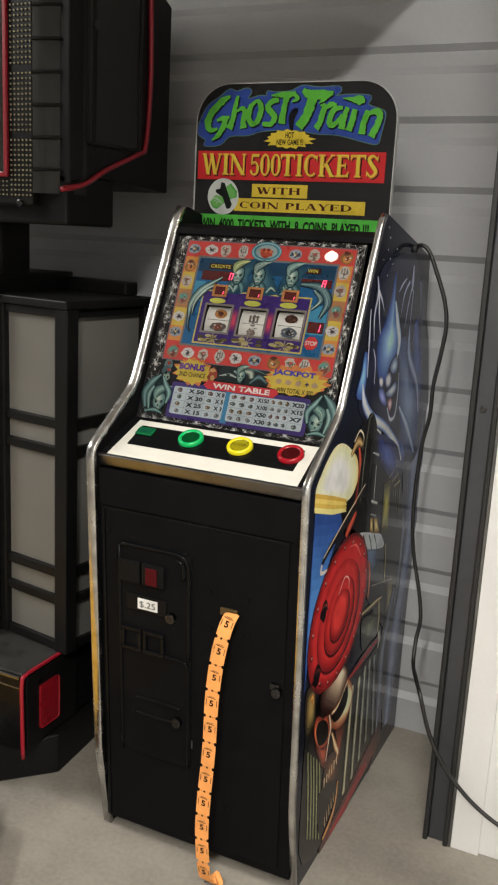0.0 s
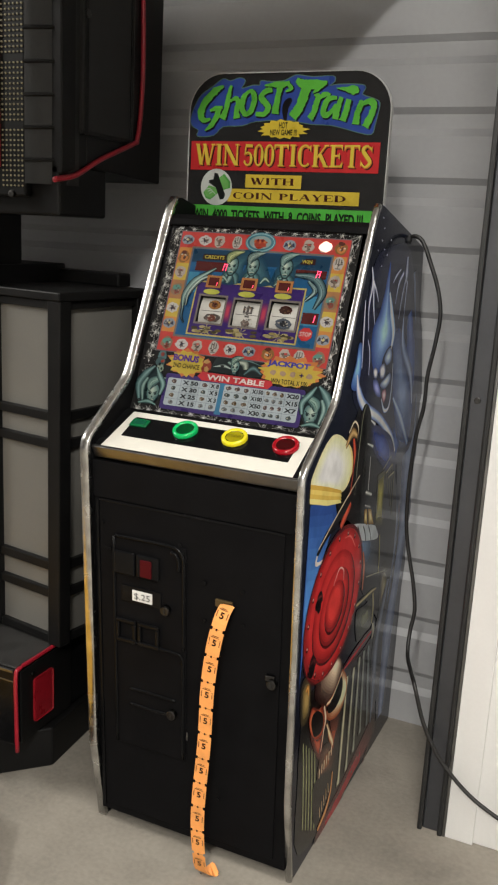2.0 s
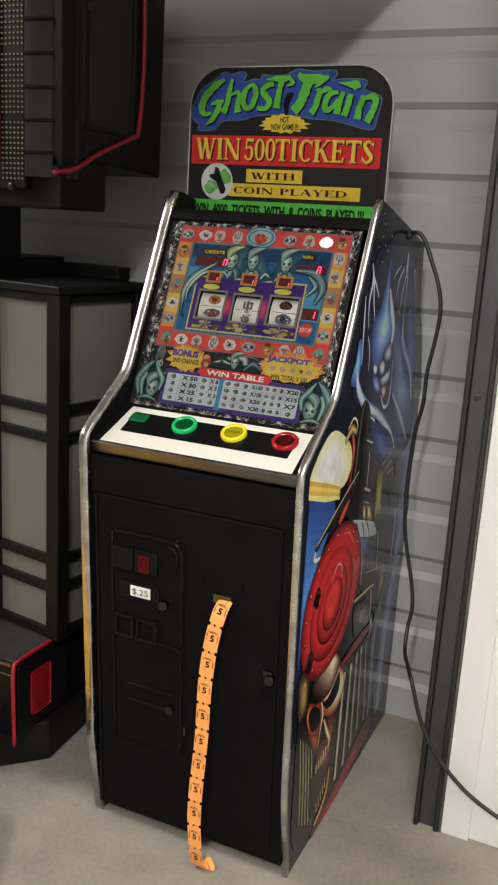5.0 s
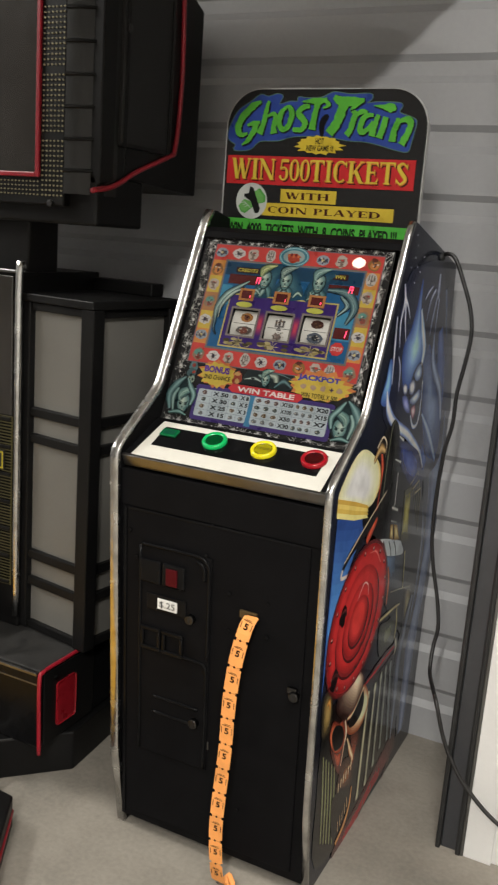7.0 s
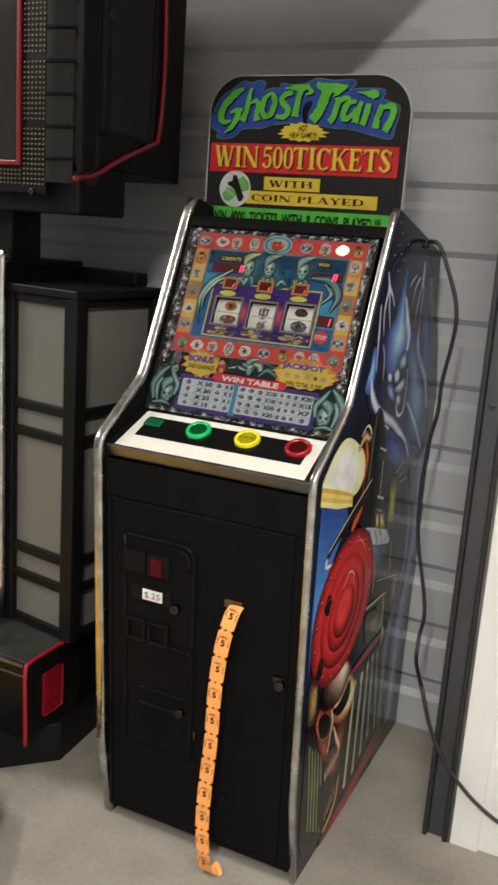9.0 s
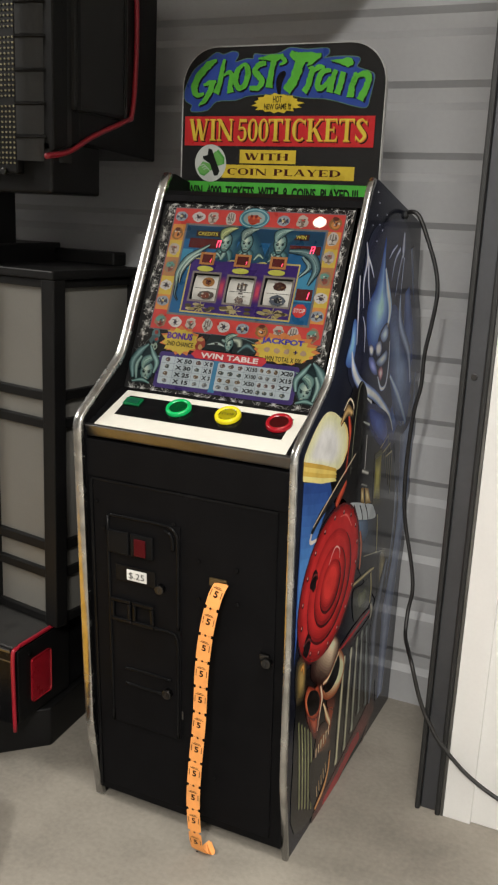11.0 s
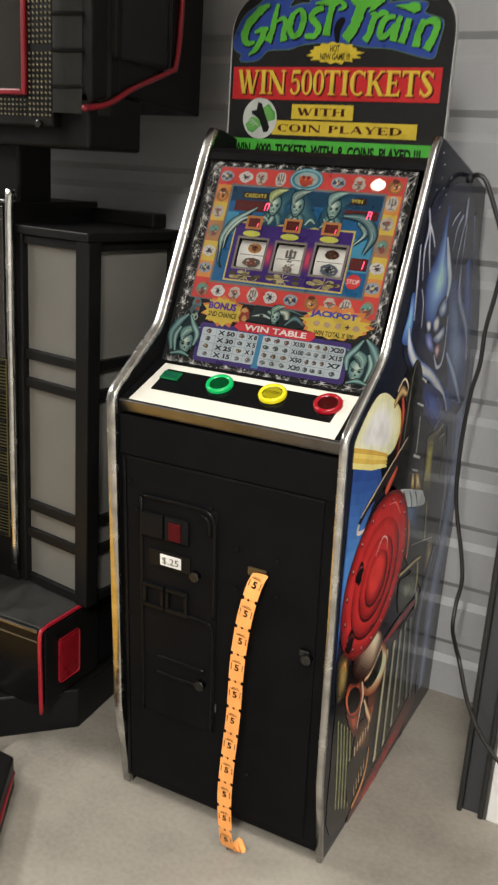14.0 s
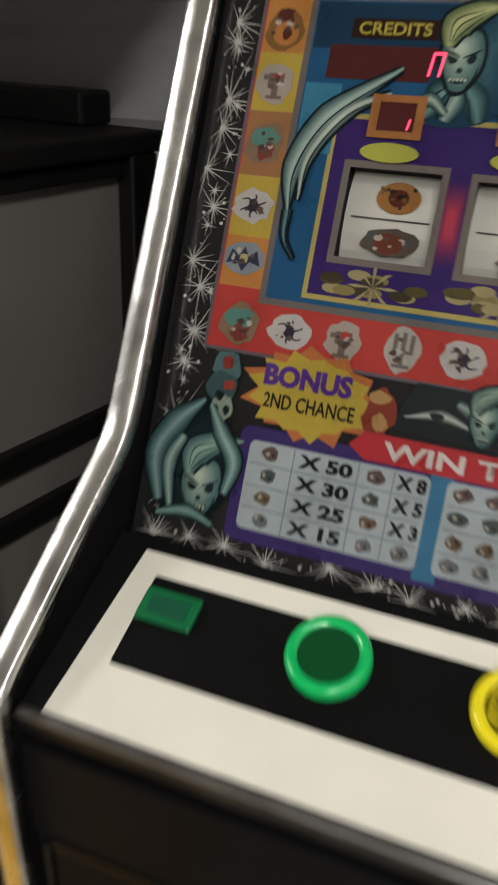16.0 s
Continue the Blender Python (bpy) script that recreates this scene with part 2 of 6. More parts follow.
def round_rect(u0, v0, u1, v1, r, n=5):
    out = []
    for cx, cy, a0 in ((u1 - r, v1 - r, 0), (u0 + r, v1 - r, 90), (u0 + r, v0 + r, 180), (u1 - r, v0 + r, 270)):
        for k in range(n + 1):
            a = radians(a0 + 90 * k / n)
            out.append((cx + r * math.cos(a), cy + r * math.sin(a)))
    return out


def oval(u, v, a, b, n=24, turn=0.0):
    c, s = math.cos(radians(turn)), math.sin(radians(turn))
    return [(u + c * a * math.cos(k * math.tau / n) - s * b * math.sin(k * math.tau / n),
             v + s * a * math.cos(k * math.tau / n) + c * b * math.sin(k * math.tau / n)) for k in range(n)]


def ring(u, v, a, b, t, n=28):
    o, i = oval(u, v, a, b, n), oval(u, v, a - t, b - t, n)
    return [[o[k], o[(k + 1) % n], i[(k + 1) % n], i[k]] for k in range(n)]


def blob(u, v, a, b, rnd, rough=0.12, n=18):
    return [(u + a * (1 + rnd.uniform(-rough, rough)) * math.cos(k * math.tau / n), v + b * (1 + rnd.uniform(-rough, rough)) * math.sin(k * math.tau / n)) for k in range(n)]


def burst(u, v, a, b, n, rnd, inner=0.72):
    out = []
    for k in range(2 * n):
        f = rnd.uniform(0.85, 1.1) if k % 2 == 0 else inner
        w = k * math.pi / n
        out.append((u + a * f * math.cos(w), v + b * f * math.sin(w)))
    return out


def stroke(points, widths, steps=6, wobble=0.0, rnd=None):
    """A brush stroke: quads along a smooth line, with a width at each point."""
    line = smooth_line([(x, y, 0) for x, y in points], steps)
    ws = []
    for i in range(len(line)):
        f = i / (len(line) - 1) * (len(widths) - 1)
        k = min(int(f), len(widths) - 2)
        ws.append(widths[k] + (widths[k + 1] - widths[k]) * (f - k))
    left, right = [], []
    for i, p in enumerate(line):
        t = (line[min(i + 1, len(line) - 1)] - line[max(i - 1, 0)]).normalized()
        w = ws[i] / 2
        wl = w * (1 + (rnd.uniform(-wobble, wobble) if rnd else 0))
        wr = w * (1 + (rnd.uniform(-wobble, wobble) if rnd else 0))
        left.append((p.x - t.y * wl, p.y + t.x * wl))
        right.append((p.x + t.y * wr, p.y - t.x * wr))
    return [[left[i], left[i + 1], right[i + 1], right[i]] for i in range(len(line) - 1)]


def frame_quads(u0, v0, u1, v1, holes):
    """A rectangle with rectangular holes, as quads."""
    us = sorted({u0, u1, *[x for h in holes for x in (h[0], h[2])]})
    vs = sorted({v0, v1, *[x for h in holes for x in (h[1], h[3])]})
    out = []
    for a, b in zip(us, us[1:]):
        for c, d in zip(vs, vs[1:]):
            mu, mv = (a + b) / 2, (c + d) / 2
            if u0 < mu < u1 and v0 < mv < v1 and not any(h[0] < mu < h[2] and h[1] < mv < h[3] for h in holes):
                out.append(rect(a, c, b, d))
    return out


def smooth_poly(pts, steps=5):
    """A closed outline rounded through its corners."""
    p = [Vector((x, y, 0)) for x, y in pts]
    q = smooth_line(p[-1:] + p + p[:2], steps)
    return [(v.x, v.y) for v in q[steps:-steps - 1]]


def blend(a, b, f):
    return tuple(round(x + (y - x) * f) for x, y in zip(a, b))


def soft_stroke(surface, name, points, widths, outer, core, h, layers=5, steps=6, shift=(0.0, 0.0)):
    """An airbrushed stroke: narrower and nearer to the core colour layer by layer."""
    layers = round(layers * 1.7)
    for k in range(layers):
        f = k / (layers - 1)
        w = 1 - 0.82 * f
        surface.shapes(name, stroke([(x + shift[0] * f, y + shift[1] * f) for x, y in points], [q * w for q in widths], steps), ink(*blend(outer, core, f), strength=surface.strength), h + 0.07 * k)


def soft_shape(surface, name, pts, outer, core, h, layers=5, centre=None, reach=0.75):
    """An airbrushed patch that lightens or darkens towards a point in it."""
    cu = centre or (sum(p[0] for p in pts) / len(pts), sum(p[1] for p in pts) / len(pts))
    layers = round(layers * 1.7)
    for k in range(layers):
        f = k / (layers - 1)
        s = 1 - reach * f
        surface.shapes(name, [[(cu[0] + (x - cu[0]) * s, cu[1] + (y - cu[1]) * s) for x, y in pts]], ink(*blend(outer, core, f), strength=surface.strength), h + 0.07 * k)


# ---- roman letters with thick and thin strokes ----
LETTER_WIDTH = {"W": 1.3, "I": 0.52, "N": 1.1, "5": 0.8, "0": 0.84, "T": 0.98, "C": 0.95, "K": 1.06, "E": 0.9, "S": 0.78, "H": 1.12, "O": 1.05, "P": 0.9, "L": 0.86, "A": 1.08, "Y": 1.0, "D": 1.05, " ": 0.5}


def roman_letter(c, thick, thin):
    """Polygons of one capital in a cell as wide as LETTER_WIDTH and 1 high."""
    w, out, sh = LETTER_WIDTH[c], [], 0.055

    def bar(x0, x1, y0, y1):
        out.append(rect(x0, y0, x1, y1))

    def foot(x, y, half):
        bar(x - half, x + half, y, y + sh)

    def stem(x, t=None, low=True, high=True):
        t = t or thick
        bar(x - t / 2, x + t / 2, 0, 1)
        for on, y in ((low, 0), (high, 1 - sh)):
            if on:
                foot(x, y, t / 2 + 0.09)

    def slope(x0, y0, x1, y1, t):
        out.append([(x0 - t / 2, y0), (x0 + t / 2, y0), (x1 + t / 2, y1), (x1 - t / 2, y1)])

    def bow(cx, cy, rx, ry, a0, a1, n=22):
        for k in range(n):
            q = []
            for a in (a0 + (a1 - a0) * k / n, a0 + (a1 - a0) * (k + 1) / n):
                a = radians(a)
                t = thin + (thick - thin) * abs(math.cos(a)) ** 1.5
                q += [((cx + rx * math.cos(a), cy + ry * math.sin(a)), (cx + (rx - t) * math.cos(a), cy + (ry - thin) * math.sin(a)))]
            out.append([q[0][0], q[1][0], q[1][1], q[0][1]])

    if c == "I":
        stem(w / 2)
    elif c == "N":
        stem(0.17, thin, high=False)
        stem(w - 0.17, thin, low=False)
        slope(0.15, 1, w - 0.2, 0, thick * 1.15)
        foot(0.12, 1 - sh, 0.12)
    elif c == "W":
        for x0, x1, y0, y1, t in ((0.14, 0.40, 1, 0, thick), (0.42, 0.62, 0, 1, thin), (0.60, 0.88, 1, 0, thick), (0.90, 1.17, 0, 1, thin)):
            slope(x0, y0, x1, y1, t)
        for x in (0.14, 0.60, 1.17):
            foot(x, 1 - sh, 0.13)
    elif c == "T":
        stem(w / 2, high=False)
        bar(0.03, w - 0.03, 1 - thin, 1)
        out.extend([[(0.03, 1 - thin), (0.15, 1 - thin), (0.04, 0.74)], [(w - 0.15, 1 - thin), (w - 0.03, 1 - thin), (w - 0.04, 0.74)]])
    elif c == "C":
        bow(w * 0.53, 0.5, w * 0.47, 0.51, 48, 312)
        out.append([(w * 0.80, 0.88), (w * 0.92, 1.0), (w * 0.92, 0.66)])
    elif c in "O0":
        bow(w * 0.5, 0.5, w * 0.46, 0.51, 0, 360, 30)
    elif c == "D":
        stem(0.22)
        bow(0.30, 0.5, w - 0.36, 0.5, -90, 90)
    elif c == "P":
        stem(0.24)
        bow(0.34, 0.73, w - 0.40, 0.27, -90, 90, 16)
    elif c == "5":
        bow(0.36, 0.32, 0.38, 0.33, 125, -150)
        bar(0.16, 0.72, 1 - 0.13, 1)
        slope(0.17, 1 - 0.13, 0.13, 0.50, thin)
        out.append(oval(0.12, 0.16, 0.08, 0.08, 10))
    elif c == "S":
        out.extend(stroke([(w * 0.86, 0.80), (w * 0.52, 0.97), (w * 0.20, 0.80), (w * 0.46, 0.54), (w * 0.78, 0.26), (w * 0.44, 0.03), (w * 0.10, 0.22)], [thin, thin * 1.1, thick * 0.9, thick, thick * 0.9, thin * 1.1, thin], 5))
        out.extend([[(w * 0.80, 0.86), (w * 0.90, 0.98), (w * 0.90, 0.68)], [(w * 0.07, 0.02), (w * 0.17, 0.14), (w * 0.07, 0.34)]])
    elif c == "K":
        stem(0.22)
        slope(0.30, 0.40, w - 0.20, 1, thin)
        slope(0.48, 0.58, w - 0.18, 0, thick * 1.1)
        foot(w - 0.18, 1 - sh, 0.13)
        foot(w - 0.17, 0, 0.16)
    elif c in "EL":
        stem(0.24)
        bar(0.30, w - 0.08, 0, thin)
        out.append([(w - 0.2, thin), (w - 0.08, thin), (w - 0.05, 0.28)])
        if c == "E":
            bar(0.30, w - 0.10, 1 - thin, 1)
            out.append([(w - 0.2, 1 - thin), (w - 0.10, 1 - thin), (w - 0.07, 0.74)])
            bar(0.30, w - 0.26, 0.48, 0.48 + thin)
            bar(w - 0.30, w - 0.25, 0.38, 0.64)
    elif c == "H":
        stem(0.23)
        stem(w - 0.23)
        bar(0.23, w - 0.23, 0.47, 0.47 + thin)
    elif c == "A":
        slope(0.12, 0, w * 0.48, 1, thin)
        slope(w - 0.20, 0, w * 0.48, 1, thick)
        bar(0.26, w - 0.32, 0.30, 0.30 + thin)
        foot(0.13, 0, 0.12)
        foot(w - 0.20, 0, 0.17)
    elif c == "Y":
        bar(w / 2 - thick / 2, w / 2 + thick / 2, 0, 0.48)
        foot(w / 2, 0, thick / 2 + 0.09)
        slope(w / 2, 0.44, 0.18, 1, thick)
        slope(w / 2 + 0.04, 0.46, w - 0.14, 1, thin)
        foot(0.18, 1 - sh, 0.17)
        foot(w - 0.14, 1 - sh, 0.12)
    return out


def roman_word(surface, words, u0, v0, u1, v1, mat, h, thick=0.24, thin=0.07, shift=(0.0, 0.0)):
    """Capitals spread over the box from u0, v0 to u1, v1, an object for each letter."""
    total = sum(LETTER_WIDTH[c] for c in words)
    x, su, sv = 0.0, (u1 - u0) / total, v1 - v0
    for c in words:
        if c != " ":
            surface.stack("letter", [[(u0 + shift[0] + (x + a) * su, v0 + shift[1] + b * sv) for a, b in p] for p in roman_letter(c, thick, thin)], mat, h)
        x += LETTER_WIDTH[c]


# ---- the room ----
def structure(ob, label, category):
    return tagged(ob, label, category, kind="structure")


def corrugated(x0, x1, y, z1):
    """Sheet-steel wall: a wide flat, then a shallow groove, every 148 mm."""
    prof = [(0.0, 0.0)]
    k = 0
    while True:
        z = -0.006 + 0.148 * k
        pts = [(0.0, z + 0.087), (0.010, z + 0.104), (0.010, z + 0.134), (0.0, z + 0.148)]
        prof += [(d, h) for d, h in pts]
        k += 1
        if z > z1:
            break
    bm = bmesh.new()
    rows = []
    for d, h in prof:
        rows.append((bm.verts.new((x0, y + d, h)), bm.verts.new((x1, y + d, h))))
    for (a, b), (c, d) in zip(rows, rows[1:]):
        bm.faces.new((a, b, d, c))
    top = prof[-1][1]
    add_box(bm, x0, x1, y + 0.014, y + 0.06, 0, top)
    return bm


structure(part("floor", box(-3.4, 2.2, -3.0, 2.1, -0.1, 0.0), M["floor"]), "pale worn concrete floor of a storage unit", "floor")
structure(part("ceiling", box(-3.4, 2.2, -3.0, 2.1, 2.40, 2.50), M["ceiling"]), "plain white ceiling", "ceiling")
structure(part("wall_north", corrugated(-3.3, -0.27, 1.943, 2.55), M["steel_wall"]), "grey corrugated sheet-steel wall with horizontal grooves", "wall")
structure(part("wall_west", box(-3.4, -3.3, -3.0, 2.1, 0, 2.40), M["steel_wall"]), "grey steel wall", "wall")
# Unseen closing walls, kept white to bounce light into the room.
structure(part("wall_south", box(-3.3, 2.2, -3.0, -2.9, 0, 2.40), M["white_wall"]), "plain pale wall", "wall")
structure(part("wall_east", box(2.1, 2.2, -2.9, 2.1, 0, 2.40), M["white_wall"]), "plain pale wall", "wall")
# Unseen beam, added to cut the tubes' light along a diagonal on the wall.
structure(part("shade_beam", box(-0.60, -0.42, -2.6, 1.93, 1.872, 2.40, 0.004), M["white_wall"]), "unseen beam added under the ceiling to shade the steel wall", "ceiling beam")
structure(part("wall_pier", box(-0.246, 2.1, 1.556, 2.1, 0, 2.40, 0.002), M["white_wall"]), "white painted wall beside the steel door track", "wall")
structure(part("wall_panel_trim", box(-0.244, -0.188, 1.5475, 1.555, 0, 2.40, 0.0015), M["white_wall"]), "white metal corner panel", "trim")

track = structure(empty("door_track", (-0.27, 1.56, 0)), "dark grey steel door track with black seals", "door track")
part("channel", box(-0.022, 0.014, -0.004, 0.5, 0.0, 2.40, 0.002), M["track"], track)
part("seal", box(-0.032, -0.022, -0.016, 0.02, 0.0, 2.40, 0.003), M["rubber"], track)
part("seal", box(0.010, 0.020, -0.018, -0.004, 0.0, 2.40, 0.003), M["rubber"], track)
part("edge_strip", box(0.020, 0.0255, -0.014, 0.02, 0.0, 2.40, 0.001), M["brushed"], track, "thin bright metal edge")
part("bolt", cyl((-0.008, -0.006, 0.909), (0, -1, 0), 0.006, 0.006, 12, 0.001), M["lock"], track, "small bright bolt")

# ---- the ticket machine ----
CX, CY = -0.6925, 1.207
HALF = 0.2125
RIGHT = 0.2135
machine = tagged(empty("arcade_machine", (CX, CY, 0)), "black upright ticket game with chrome edges and a printed topper", "arcade machine")

# side outline in y (from the deck's front) and z
FRONT = [(0.069, 0.0), (0.031, 0.19), (-0.008, 0.804), (0.000, 0.820), (0.130, 0.912), (0.276, 1.232), (0.292, 1.247)]
BACK = [(0.310, 1.248), (0.540, 1.197), (0.636, 1.174), (0.655, 1.036), (0.737, 0.63), (0.730, 0.0)]
for sgn, nm in ((-1, "side_panel"), (1, "side_panel")):
    x0, x1 = (RIGHT - 0.006, RIGHT + 0.004) if sgn > 0 else (-HALF, -HALF + 0.016)
    part(nm, extrude_profile(FRONT + BACK, x0, x1, 0.0012), M["side_print"] if sgn > 0 else M["black"], machine,
         "side panel with a painted night scene" if sgn > 0 else "")


def edge_trim(x0, x1):
    """Chrome angle bent along the front edge of a side panel."""
    bm = bmesh.new()
    line = []
    for i, p in enumerate(FRONT):
        p = Vector((p[0], p[1]))
        if 0 < i < len(FRONT) - 1:
            a, b = Vector(FRONT[i - 1]), Vector(FRONT[i + 1])
            ra = min(0.02, (p - a).length * 0.4)
            rb = min(0.02, (p - b).length * 0.4)
            q0, q1 = p + (a - p).normalized() * ra, p + (b - p).normalized() * rb
            for t in (0, 0.33, 0.67, 1):
                line.append((1 - t) ** 2 * q0 + 2 * t * (1 - t) * p + t * t * q1)
        else:
            line.append(p)
    xm, xr = (x0 + x1) / 2, (x1 - x0) / 2 + 0.001
    sec = [(xm - xr, 0.006), (xm - xr, 0.0), (xm - xr + 0.0008, -0.0024), (xm - xr + 0.0024, -0.0034), (xm, -0.0038), (xm + xr - 0.0024, -0.0034), (xm + xr - 0.0008, -0.0024), (xm + xr, 0.0), (xm + xr, 0.006)]
    rings = []
    for i, p in enumerate(line):
        t = (line[min(i + 1, len(line) - 1)] - line[max(i - 1, 0)]).normalized()
        nrm = Vector((t.y, -t.x))
        rings.append([bm.verts.new((x, (p + nrm * d).x, (p + nrm * d).y)) for x, d in sec])
    for r0, r1 in zip(rings, rings[1:]):
        for k in range(len(sec)):
            bm.faces.new((r0[k], r0[(k + 1) % len(sec)], r1[(k + 1) % len(sec)], r1[k]))
    bm.faces.new(rings[0])
    bm.faces.new(rings[-1][::-1])
    return bm


part("chrome_trim", edge_trim(RIGHT - 0.0065, RIGHT + 0.004), M["chrome"], machine, "worn chrome edge trim", smooth=True)
part("chrome_trim", edge_trim(-HALF, -HALF + 0.0165), M["chrome"], machine, "worn chrome edge trim", smooth=True)
INN, INR = HALF - 0.0165, RIGHT - 0.0065
part("back_panel", extrude_profile([(0.60, 1.165), (0.625, 1.165), (0.645, 1.036), (0.726, 0.63), (0.722, 0.02), (0.70, 0.02), (0.70, 0.63)], -INN, INR), M["black"], machine)
part("top_cover", extrude_profile([(0.262, 1.196), (0.268, 1.208), (0.285, 1.216), (0.54, 1.188), (0.625, 1.168), (0.62, 1.15)], -INN, INR, 0.001), M["black"], machine)
part("base", box(-INN, INR, 0.10, 0.70, 0.0, 0.05, 0.002), M["black"], machine)

# front: a door that leans back a little towards the foot
SL = 0.062
front_up = Vector((0, -SL, 1)).normalized()


def front_y(z):
    return 0.008 + (0.795 - z) * SL


def front_box(u0, u1, z0, z1, out, thick=0.004, bevel=0.001):
    """A plate on the front, standing out of it by out."""
    m = Matrix.Translation((0, front_y(0), 0)) @ Matrix(((1, 0, 0, 0), (0, 1, -SL, 0), (0, 0, 1, 0), (0, 0, 0, 1)))
    return box(u0 / 1000, u1 / 1000, -out, -out + thick, z0 / 1000, z1 / 1000, bevel, m)


part("front_panel", front_box(-INN * 1000, INR * 1000, 30, 775, 0.0, 0.015), M["black"], machine)
part("upper_rail", front_box(-INN * 1000, INR * 1000, 706, 776, 0.003, 0.004), M["black"], machine)
door = part("front_door", front_box(-184, 184, 48, 702, 0.004, 0.006, 0.002), M["black_metal"], machine, "black steel service door")
coin = part("coin_plate", front_box(-152, 0, 205, 642, 0.008, 0.005, 0.002), M["black_metal"], machine, "black coin entry plate")
mfront = Matrix.Translation((0, front_y(0), 0)) @ Matrix(((1, 0, 0, 0), (0, 1, -SL, 0), (0, 0, 1, 0), (0, 0, 0, 1)))


def raised_rim(points, r):
    """A rounded bead pressed out of the plate."""
    bm = sweep([(u / 1000, -0.009, z / 1000) for u, z in points], r, 8)
    bmesh.ops.transform(bm, matrix=mfront, verts=bm.verts)
    part("raised_rim", bm, M["black_gloss"], coin, smooth=True)


for pts in ([(-148, 640), (-90, 641), (-36, 641), (-16, 637), (-6, 624), (-4, 600), (-4, 520), (-4, 440)], [(-30, 630), (-20, 626), (-15, 616), (-14, 596)],
            [(-148, 431), (-80, 432), (-20, 431), (-8, 424), (-5, 408), (-5, 330), (-5, 210)], [(-150, 638), (-150, 430), (-150, 208)], [(-120, 331), (-70, 332), (-20, 331)], [(-120, 298), (-70, 297), (-20, 298)]):
    raised_rim(pts, 0.0034)
for u0, u1 in ((-147, -103), (-99, -52)):
    b = front_box(u0, u1, 568, 614, 0.016, 0.008, 0.003)
    part("coin_entry", b, M["black_gloss"], coin)
part("reject_button", front_box(-90, -66, 572, 606, 0.019, 0.004, 0.002), material("dark_red_plastic", (0.06, 0.003, 0.005), 0.5, spec=0.1), coin, "dark red reject button")
part("label_window", front_box(-134, -50, 513, 546, 0.011, 0.003, 0.001), M["black_gloss"], coin)
lab = part("price_label", front_box(-110, -68, 519, 540, 0.0125, 0.002, 0.0004), material("white_paper", (0.78, 0.77, 0.74), 0.6), coin, "white paper price label")
FL = Surface(lab, (0, front_y(0) - 0.0126, 0), (1, 0, 0), front_up)
FL.text("$.25", -89, 529.5, 33, 14, ink(25, 25, 25), 2)
for u0, u1 in ((-145, -102), (-98, -53)):
    fr = bmesh.new()
    for a, b, c, d in ((u0, u1, 470, 478), (u0, u1, 430, 438), (u0, u0 + 7, 438, 470), (u1 - 7, u1, 438, 470)):
        add_box(fr, a / 1000, b / 1000, -0.016, -0.008, c / 1000, d / 1000, 0.002, mfront)
    part("coin_return", fr, M["black_gloss"], coin)


def cam_lock(u, z, parent, r=0.0095):
    p = Vector((u / 1000, front_y(z / 1000) - 0.013, z / 1000))
    ob = part("lock", cyl(p, (0, -1, -SL), r, 0.012, 20, 0.002), M["lock"], parent, "round nickel cam lock")
    part("keyway", box(p.x - 0.0012, p.x + 0.0012, p.y - 0.0068, p.y - 0.0055, p.z - 0.005, p.z + 0.005), M["rubber"], ob)
    return ob


cam_lock(-39, 516, coin)
cam_lock(-26, 303, coin)
cam_lock(174, 425, door)
part("hasp", front_box(160, 178, 428, 440, 0.014, 0.008, 0.002), M["lock"], door)
for u, z in ((-13, 646), (-10, 413), (36, 585), (111, 584), (113, 520), (37, 512), (70, 145), (-160, 610), (-175, 660)):
    part("screw", cyl((u / 1000, front_y(z / 1000) - 0.007, z / 1000), (0, -1, -SL), 0.004, 0.005, 12, 0.001), M["black_gloss"], door)
part("scratch", front_box(3, 6, 255, 272, 0.0105, 0.001, 0.0002), M["brushed"], door, "bare scratch in the paint")
part("seam_strip", front_box(-190, -184, 40, 702, 0.006, 0.005, 0.001), M["black_gloss"], machine)
part("seam_strip", front_box(-184, 184, 700, 705, 0.005, 0.003, 0.0008), M["black_gloss"], machine)
slot = part("ticket_slot", front_box(58, 92, 545, 560, 0.009, 0.006, 0.002), material("brass_slot_lip", (0.16, 0.11, 0.05), 0.4, metal=0.7), door, "worn brass ticket slot")

# deck with buttons
DT = math.atan2(0.047, 0.1)
D0 = Vector((0, 0.008, 0.802))
deck_v = Vector((0, math.cos(DT), math.sin(DT)))
deckm = Matrix.Translation(D0) @ pose(0, 0, 0, math.degrees(DT))
part("deck", box(-INN, INR, 0.0, 0.122, -0.02, 0.0, 0.001, deckm), M["black_gloss"], machine)
DK = Surface(machine, D0, (1, 0, 0), deck_v)
deck = DK.shapes("deck_plate", [[(-182, 1), (190, 1), (187, 112), (-174, 112)]], M["deck_white"], 2, "cream-white button deck plate")
part("deck_edge", box(-INN, INR, -0.006, 0.001, -0.022, 0.003, 0.0015, deckm), M["brushed"], machine, "scuffed metal edge of the button deck")
DK.shapes("deck_inlay", [round_rect(-160, 38, 168, 97, 2)], M["black_gloss"], 4, "black inlay round the buttons")
